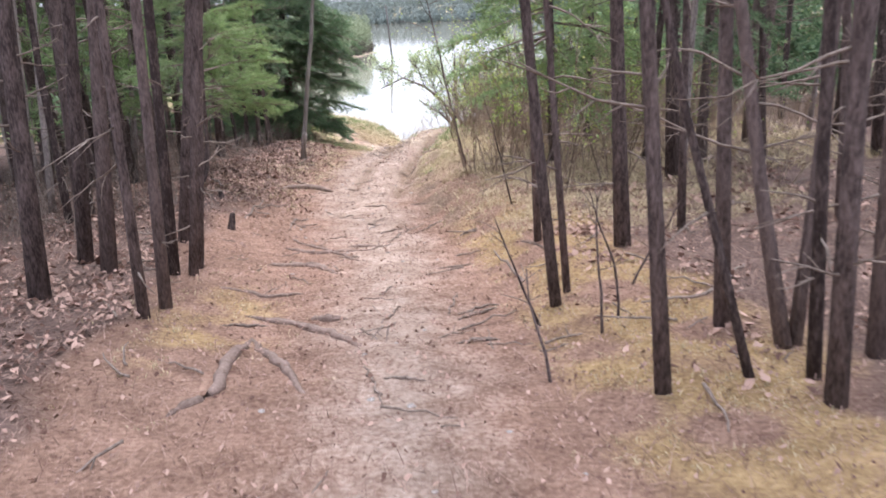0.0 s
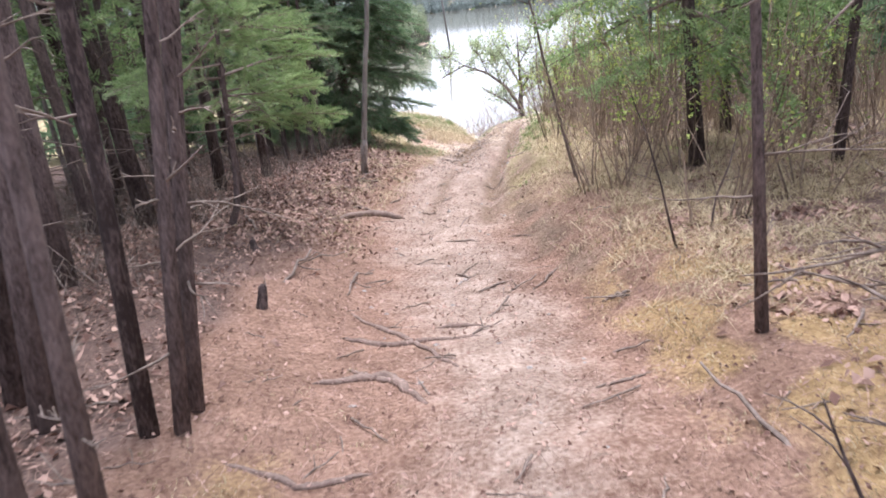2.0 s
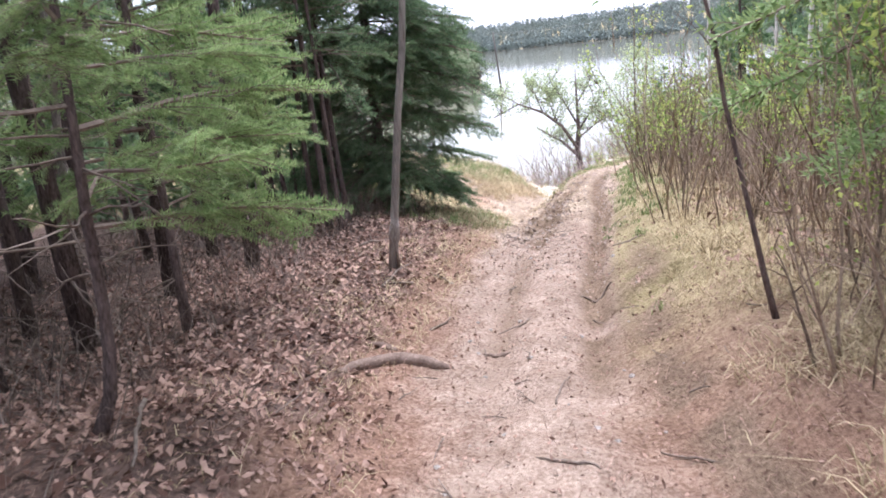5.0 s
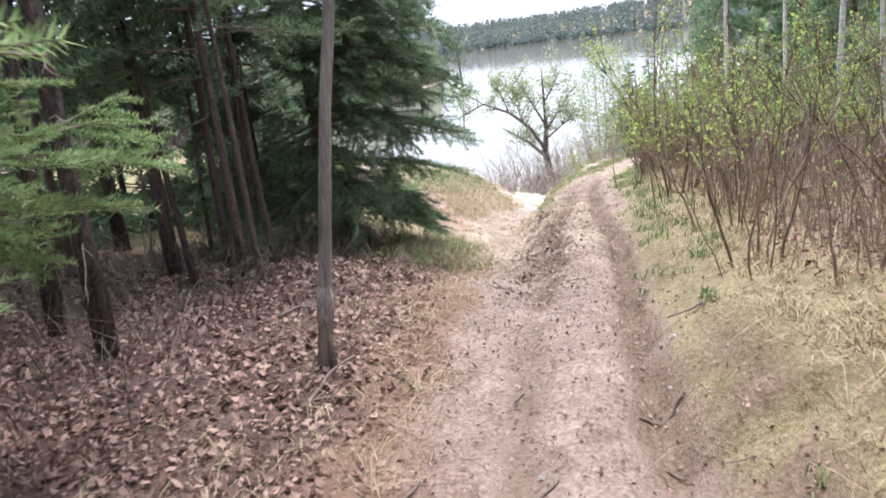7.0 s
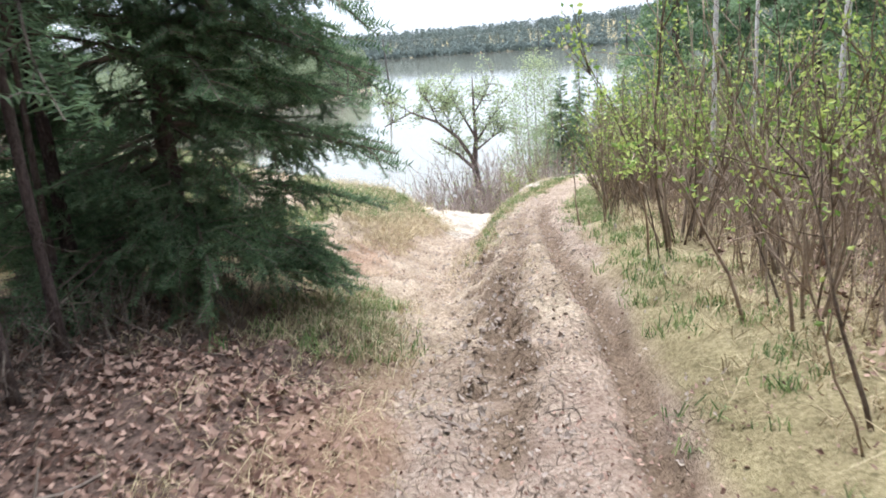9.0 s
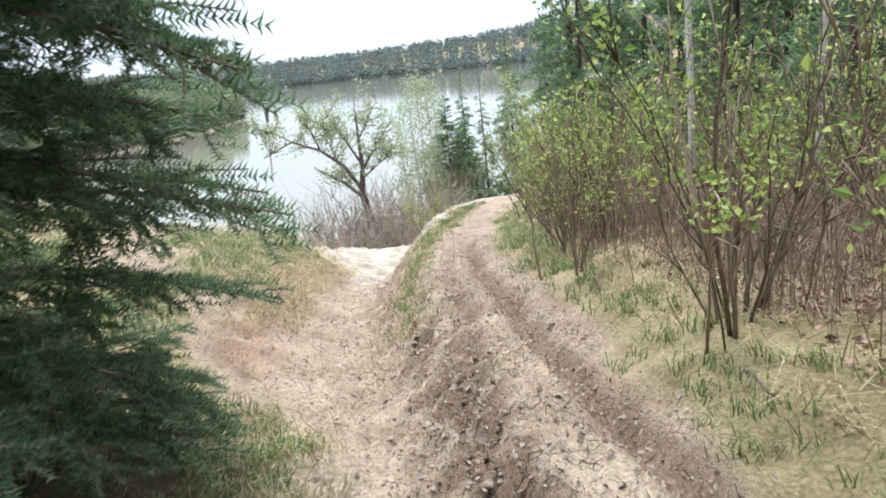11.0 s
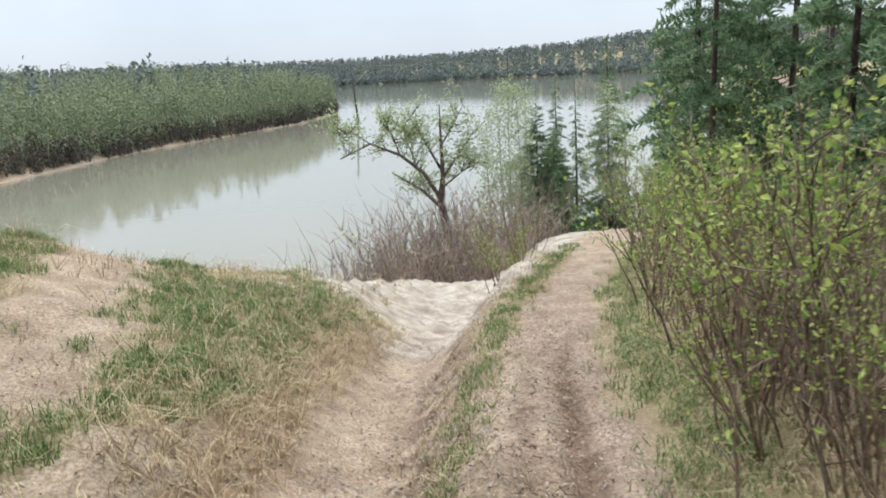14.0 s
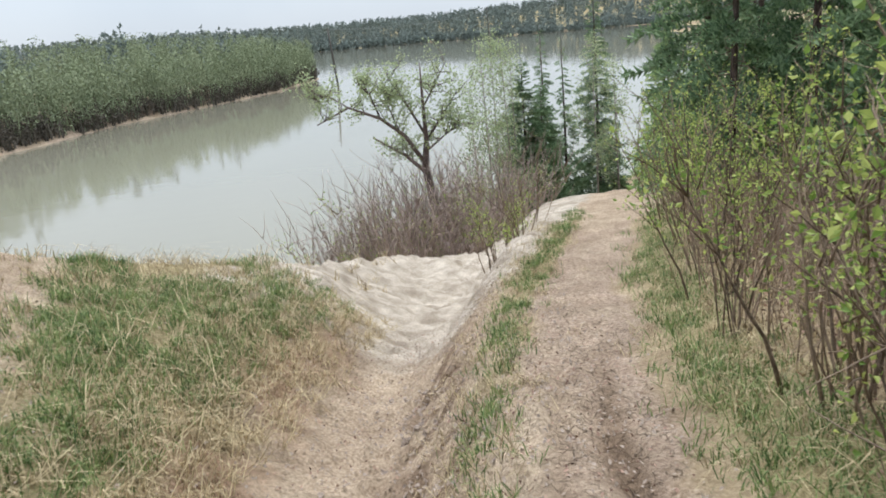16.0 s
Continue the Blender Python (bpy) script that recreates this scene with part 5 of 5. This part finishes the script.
def litter(name, count, box, seed, keep, size, mat_used, label):
    c, rr = patches(count, box, seed, keep)
    m = len(c)
    a = rr.uniform(0, 6.28, m)
    tilt = rr.normal(0, 0.6, (m, 1))
    d = np.c_[np.cos(a), np.sin(a), np.zeros(m)]
    e = np.c_[-np.sin(a), np.cos(a), np.zeros(m)] + (0, 0, 1) * tilt
    d = d + (0, 0, 1) * rr.normal(0.05, 0.45, (m, 1))
    ln = size * rr.uniform(0.35, 1.4, (m, 1))
    c = c + (0, 0, 0.004) + (0, 0, 1) * rr.uniform(0, 0.025, (m, 1))
    curl = np.array((0, 0, 1)) * ln * rr.uniform(-0.1, 0.3, (m, 1))
    v = np.stack([c - d * ln * 0.5, c + e * ln * rr.uniform(0.16, 0.36, (m, 1)) + curl, c + d * ln * 0.5, c - e * ln * 0.32 + curl], 1).reshape(-1, 3)
    i = np.arange(m)[:, None] * 4
    tagged(new(name, tri_mesh(name, v, np.concatenate([i + (0, 1, 2), i + (0, 2, 3)]), mat_used, smooth=False)), label, "leaf litter", kind="stuff")


def leafy(x, y):
    return np.clip(in_mould(x, y) * step(-0.5, 0.3, ripple(x, y, 1.2, 31)) + 0.03, 0, 1)


litter("leaf_litter", 36000, (-6.5, -1.3, 2.5, 17.5), 300, leafy, 0.05, LITTER, "thick layer of dead brown leaves under the trees")
litter("leaf_litter", 16000, (0.5, 5.5, 2.5, 16), 301, lambda x, y: np.clip(0.8 * step(0.9, 1.6, x - trail_x(y)) * step(-0.2, 0.4, ripple(x, y, 1.3, 32)) + 0.03, 0, 1), 0.06, LITTER, "scattered dead brown leaves under the pines")
litter("leaf_litter", 36000, (0.6, 6, 13, 30), 302, lambda x, y: 0.75 * step(0.9, 1.6, x - trail_x(y)), 0.05, LITTER, "dead brown leaves beneath the shrubs")


def blades(name, count, box, seed, keep, height, per, mat_used, label, category, lean=0.5, width=0.004, tuft=0.04):
    """Tufts of tapering blades that bend over."""
    c, rr = patches(count, box, seed, keep)
    c = np.repeat(c, per, axis=0)
    m = len(c)
    c = c + np.c_[rr.normal(0, tuft, (m, 2)), np.full(m, -0.005)]
    h = height * rr.uniform(0.4, 1.3, (m, 1))
    out = np.c_[rr.normal(0, lean, (m, 2)), np.zeros(m)]
    a = rr.uniform(0, 6.28, m)
    e = np.c_[np.cos(a), np.sin(a), np.zeros(m)] * width
    mid = c + out * h * 0.35 + (0, 0, 1) * h * 0.6
    top = c + out * h * 1.0 + (0, 0, 1) * h * np.clip(1 - 0.45 * np.linalg.norm(out, axis=1)[:, None], 0.15, 1)
    v = np.stack([c - e, c + e, mid - e * 0.7, mid + e * 0.7, top], 1).reshape(-1, 3)
    i = np.arange(m)[:, None] * 5
    tagged(new(name, tri_mesh(name, v, np.concatenate([i + (0, 1, 3), i + (0, 3, 2), i + (2, 3, 4)]), mat_used, smooth=False)), label, category, kind="stuff")


def grassy(x, y):
    return np.clip(in_turf(x, y), 0, 1)


def mound(x, y):
    return step(0.9, 1.3, gully_x(y) - x) * step(19.5, 22, y) * step(31, 29, y) * step(0.75, 0.35, in_clay(x, y))


def verge(x, y):
    d = x - trail_x(y)
    return np.clip(np.exp(-((d - 0.9) / 0.35) ** 2) * step(11, 13, y) * np.maximum(step(-0.1, 0.3, ripple(x, y, 1.6, 33)), step(20.5, 22, y)) + np.exp(-((d + 0.75) / 0.17) ** 2) * step(20.5, 22.5, y), 0, 1)


blades("green_grass", 10000, (-6, 0.5, 19, 31), 310, lambda x, y: mound(x, y) * step(-0.45, 0.1, ripple(x, y, 2.4, 34)), 0.13, 17, GRASS, "green spring grass on the bluff mound", "grass")
blades("dry_grass", 6500, (-6, 0.8, 18, 31), 311, lambda x, y: np.clip(mound(x, y) * 0.16 + 0.9 * step(1.7, 1.2, gully_x(y) - x) * step(0.45, 0.75, gully_x(y) - x) * step(21, 22.5, y) * step(31, 29, y), 0, 1), 0.17, 14, STRAW, "dry yellow grass on the bluff mound", "grass", 1.3)
blades("green_grass", 7000, (-0.6, 5, 10.5, 34), 312, verge, 0.10, 14, GRASS, "green grass along the edge of the trail", "grass")
blades("green_grass", 9000, (-1, 3.2, 20, 32), 319, lambda x, y: np.exp(-((x - trail_x(y) + 0.75) / 0.15) ** 2) * step(19.6, 21, y) * step(-0.35, 0.3, ripple(x, y, 1.0, 36)), 0.10, 9, GRASS, "strip of green grass along the ridge path", "grass")
blades("dry_grass", 14000, (0, 6, 8, 32), 313, lambda x, y: 0.5 * step(0.6, 1.1, x - trail_x(y)), 0.13, 9, STRAW, "dry matted grass beneath the shrubs", "grass", 1.2)
blades("green_grass", 2600, (0.5, 6, 10.5, 32), 314, lambda x, y: 0.7 * step(0.9, 1.5, x - trail_x(y)) * step(0, 0.4, ripple(x, y, 2.0, 35)), 0.085, 9, GRASS, "fresh grass growing under the shrubs", "grass")
blades("dry_grass", 1300, (-3.4, -0.6, 8.5, 18), 315, lambda x, y: 0.7 * step(0.8, 1.1, trail_x(y) - x) * step(2.4, 1.6, trail_x(y) - x), 0.07, 7, STRAW, "flattened dry straw beside the trail", "grass", 1.6, 0.003, 0.06)
blades("moss", 5000, (-2.4, 1.8, 1.8, 9.5), 316, in_moss, 0.03, 8, STRAW, "yellowish moss and fine grass at the trail edge", "moss", 0.8, 0.003, 0.03)
blades("pine_needles", 34000, (-4.2, 4.2, 1.0, 12.5), 317, lambda x, y: 0.75 - 0.55 * bare(x, y), 0.05, 2, LITTER, "fallen brown pine needles on the forest floor", "needles", 2.5, 0.0018, 0.05)
blades("dry_grass", 1500, (-14, 14, 26, 44), 318, lambda x, y: step(2.5, 3.5, np.abs(x - gully_x(y) - 1.5)), 0.25, 10, STRAW, "dry grass along the bluff edge", "grass", 0.8, 0.006)
litter("soil_crumbs", 34000, (-4, 1.8, 12, 30), 320, lambda x, y: np.clip(in_clay(x, y) + 0.3 * bare(x, y), 0, 0.8), 0.026, CLOD, "crumbs of dry clay scattered over the bare ground")
litter("bark_bits", 22000, (-3, 2.4, 1.0, 15), 321, lambda x, y: 0.7 + 0 * x, 0.025, LITTER, "small bark bits and leaf scraps on the trail")
blades("dry_grass", 5000, (-2, 1.5, 17.5, 27), 322, lambda x, y: 0.6 * np.exp(-((x - gully_x(y) - 0.65) / 0.28) ** 2) * step(-0.1, 0.4, ripple(x, y, 0.9, 37)), 0.08, 8, STRAW, "short dry tufts on the clay slope of the ridge", "grass", 1.0, 0.003)
blades("dead_stems", 6000, (0.7, 7.5, 11, 34), 323, lambda x, y: 0.9 * step(0.95, 1.5, x - trail_x(y)), 0.62, 3, SHRUB_BARK, "tangle of thin dead stems among the shrubs", "undergrowth", 0.3, 0.0045, 0.12)
blades("dead_stems", 1600, (-7, -2.6, 6, 17), 324, lambda x, y: 0.8 * step(1.9, 2.6, trail_x(y) - x), 0.5, 3, DEADWOOD, "thin dead twigs sticking up from the leaf litter", "undergrowth", 0.9, 0.004, 0.12)
blades("dry_grass", 3000, (-6, -0.8, 15.5, 24), 325, lambda x, y: 0.8 * step(0.5, 1.0, gully_x(y) - x) * step(-0.15, 0.35, ripple(x, y, 1.1, 47)), 0.10, 10, STRAW, "tufts of dry straw on the bare clay bank", "grass", 1.1, 0.003, 0.06)
blades("dry_grass", 1500, (-8, -2, 22, 30), 326, lambda x, y: 0.7 * step(0.1, 0.5, ripple(x, y, 0.9, 48)) * step(0.3, 0.6, in_clay(x, y)), 0.12, 10, STRAW, "thin dry grass on the bare mound top", "grass", 1.0, 0.003, 0.07)
blades("green_grass", 1500, (-0.5, 4, 14, 24), 327, lambda x, y: np.exp(-((x - trail_x(y) - 0.95) / 0.4) ** 2) * step(-0.05, 0.3, ripple(x, y, 1.3, 49)), 0.11, 16, GRASS, "lush grass tufts at the foot of the shrubs", "grass", 0.6)

blades("dry_grass", 6000, (-1.2, 3.4, 19.5, 32), 328, lambda x, y: np.exp(-((x - trail_x(y) + 0.85) / 0.3) ** 2), 0.10, 9, STRAW, "pale dry grass along the ridge beside the path", "grass", 1.1, 0.003, 0.05)
blades("dry_grass", 6500, (0.0, 3.6, 6, 13.5), 329, lambda x, y: 0.85 * step(0.75, 1.2, x - trail_x(y)) * step(-0.35, 0.2, ripple(x, y, 1.2, 52)), 0.09, 8, STRAW, "flattened dry straw on the bank", "grass", 1.7, 0.003, 0.07)
litter("leaf_litter", 9000, (0.3, 4, 5.5, 13.5), 330, lambda x, y: 0.9 * step(1.0, 1.6, x - trail_x(y)) * step(-0.1, 0.35, ripple(x, y, 1.1, 53)), 0.06, LITTER, "drifts of dead brown leaves on the bank")
litter("leaf_litter", 17000, (-4.6, -1.2, 8.5, 16.5), 331, lambda x, y: 0.85 * step(0.75, 1.3, trail_x(y) - x + 0.25 * ripple(x, y, 1.0, 54)), 0.046, LITTER, "dense dead leaves beside the leaning birch")
blades("dry_grass", 800, (-3.4, -0.8, 10.5, 17.5), 332, lambda x, y: 0.8 * step(0.6, 0.9, trail_x(y) - x) * step(1.9, 1.2, trail_x(y) - x), 0.09, 9, STRAW, "matted straw at the edge of the trail", "grass", 1.7, 0.003, 0.06)
blades("dry_grass", 700, (-7, -0.6, 27, 30.5), 333, lambda x, y: 0.8 * step(-0.2, 0.3, ripple(x, y, 1.0, 56)), 0.15, 9, STRAW, "taller dry grass on the brow of the mound", "grass", 0.6, 0.004, 0.06)
blades("green_grass", 900, (-2.9, -1.1, 15.6, 19.2), 334, lambda x, y: np.exp(-(((x + 1.75) / 0.45) ** 2 + ((y - 17.4) / 1.2) ** 2)), 0.15, 14, GRASS, "green grass tufts under the spruce boughs", "grass", 0.7)
blades("dry_grass", 900, (-2.9, -1.1, 15.6, 19.2), 335, lambda x, y: np.exp(-(((x + 1.75) / 0.5) ** 2 + ((y - 17.2) / 1.3) ** 2)), 0.17, 12, STRAW, "dry straw tufts under the spruce boughs", "grass", 0.9)
blades("dead_stems", 900, (-4.6, -2.2, 15.8, 19), 336, lambda x, y: np.exp(-(((x + 3.2) / 0.9) ** 2 + ((y - 17.3) / 1.0) ** 2)), 0.5, 4, DEADWOOD, "dead brown twigs round the foot of the spruce", "undergrowth", 0.8, 0.004, 0.15)
blades("green_grass", 3600, (0.2, 4.2, 20, 31), 337, lambda x, y: np.exp(-((x - trail_x(y) - 0.72) / 0.24) ** 2) * step(-0.6, 0.0, ripple(x, y, 1.3, 57)), 0.12, 14, GRASS, "dense green grass beside the ridge path", "grass", 0.7, 0.0035, 0.06)
blades("dry_grass", 2600, (0.2, 4.2, 20, 31), 338, lambda x, y: np.exp(-((x - trail_x(y) - 0.85) / 0.35) ** 2), 0.13, 9, STRAW, "pale dry grass beside the ridge path", "grass", 1.2, 0.003, 0.06)
blades("dry_stalks", 2200, (-6, 0.2, 19.5, 30), 339, lambda x, y: np.clip(mound(x, y) + 0.8 * np.exp(-((gully_x(y) - x - 1.2) / 0.35) ** 2) * step(21, 22.5, y), 0, 1), 0.30, 3, STRAW, "long bent straw stalks on the bluff mound", "grass", 1.5, 0.0035, 0.05)
litter("soil_scraps", 16000, (-3.2, 1.6, 11, 30), 340, lambda x, y: np.clip(0.7 * in_clay(x, y) + 0.6 * bare(x, y), 0, 0.8), 0.022, LITTER, "dark scraps of bark and leaf on the clay")
litter("soil_lumps", 9000, (-2.2, 1.2, 14, 27), 341, lambda x, y: np.clip(np.exp(-((x - gully_x(y) - 0.45) / 0.35) ** 2), 0, 1), 0.045, CLOD, "crumbling clay flakes on the side of the ridge")
scatter_things("stick", STICKS, 60, (-2.4, 1.8, 3, 13), 342, "small dry twig lying on the reddish needle duff", "stick", "fallen sticks", lambda x, y: 1.0, 0.4, 1.0)
scatter_things("stick", STICKS, 30, (-2.4, 1.6, 13, 26), 343, "small dry twig lying on the clay slope", "stick", "fallen sticks", lambda x, y: 0.9, 0.4, 1.0)
litter("leaf_litter", 16000, (0.9, 6, 16, 30), 344, lambda x, y: 0.9 * step(1.2, 1.8, x - trail_x(y)), 0.05, LITTER, "dark dead leaves and scraps under the thicket")
blades("dead_stems", 2600, (1.2, 6, 17, 28), 345, lambda x, y: 0.9 * step(1.3, 1.9, x - trail_x(y)), 0.4, 4, SHRUB_BARK, "low brown tangle of dead stems in the thicket", "undergrowth", 0.8, 0.0035, 0.12)
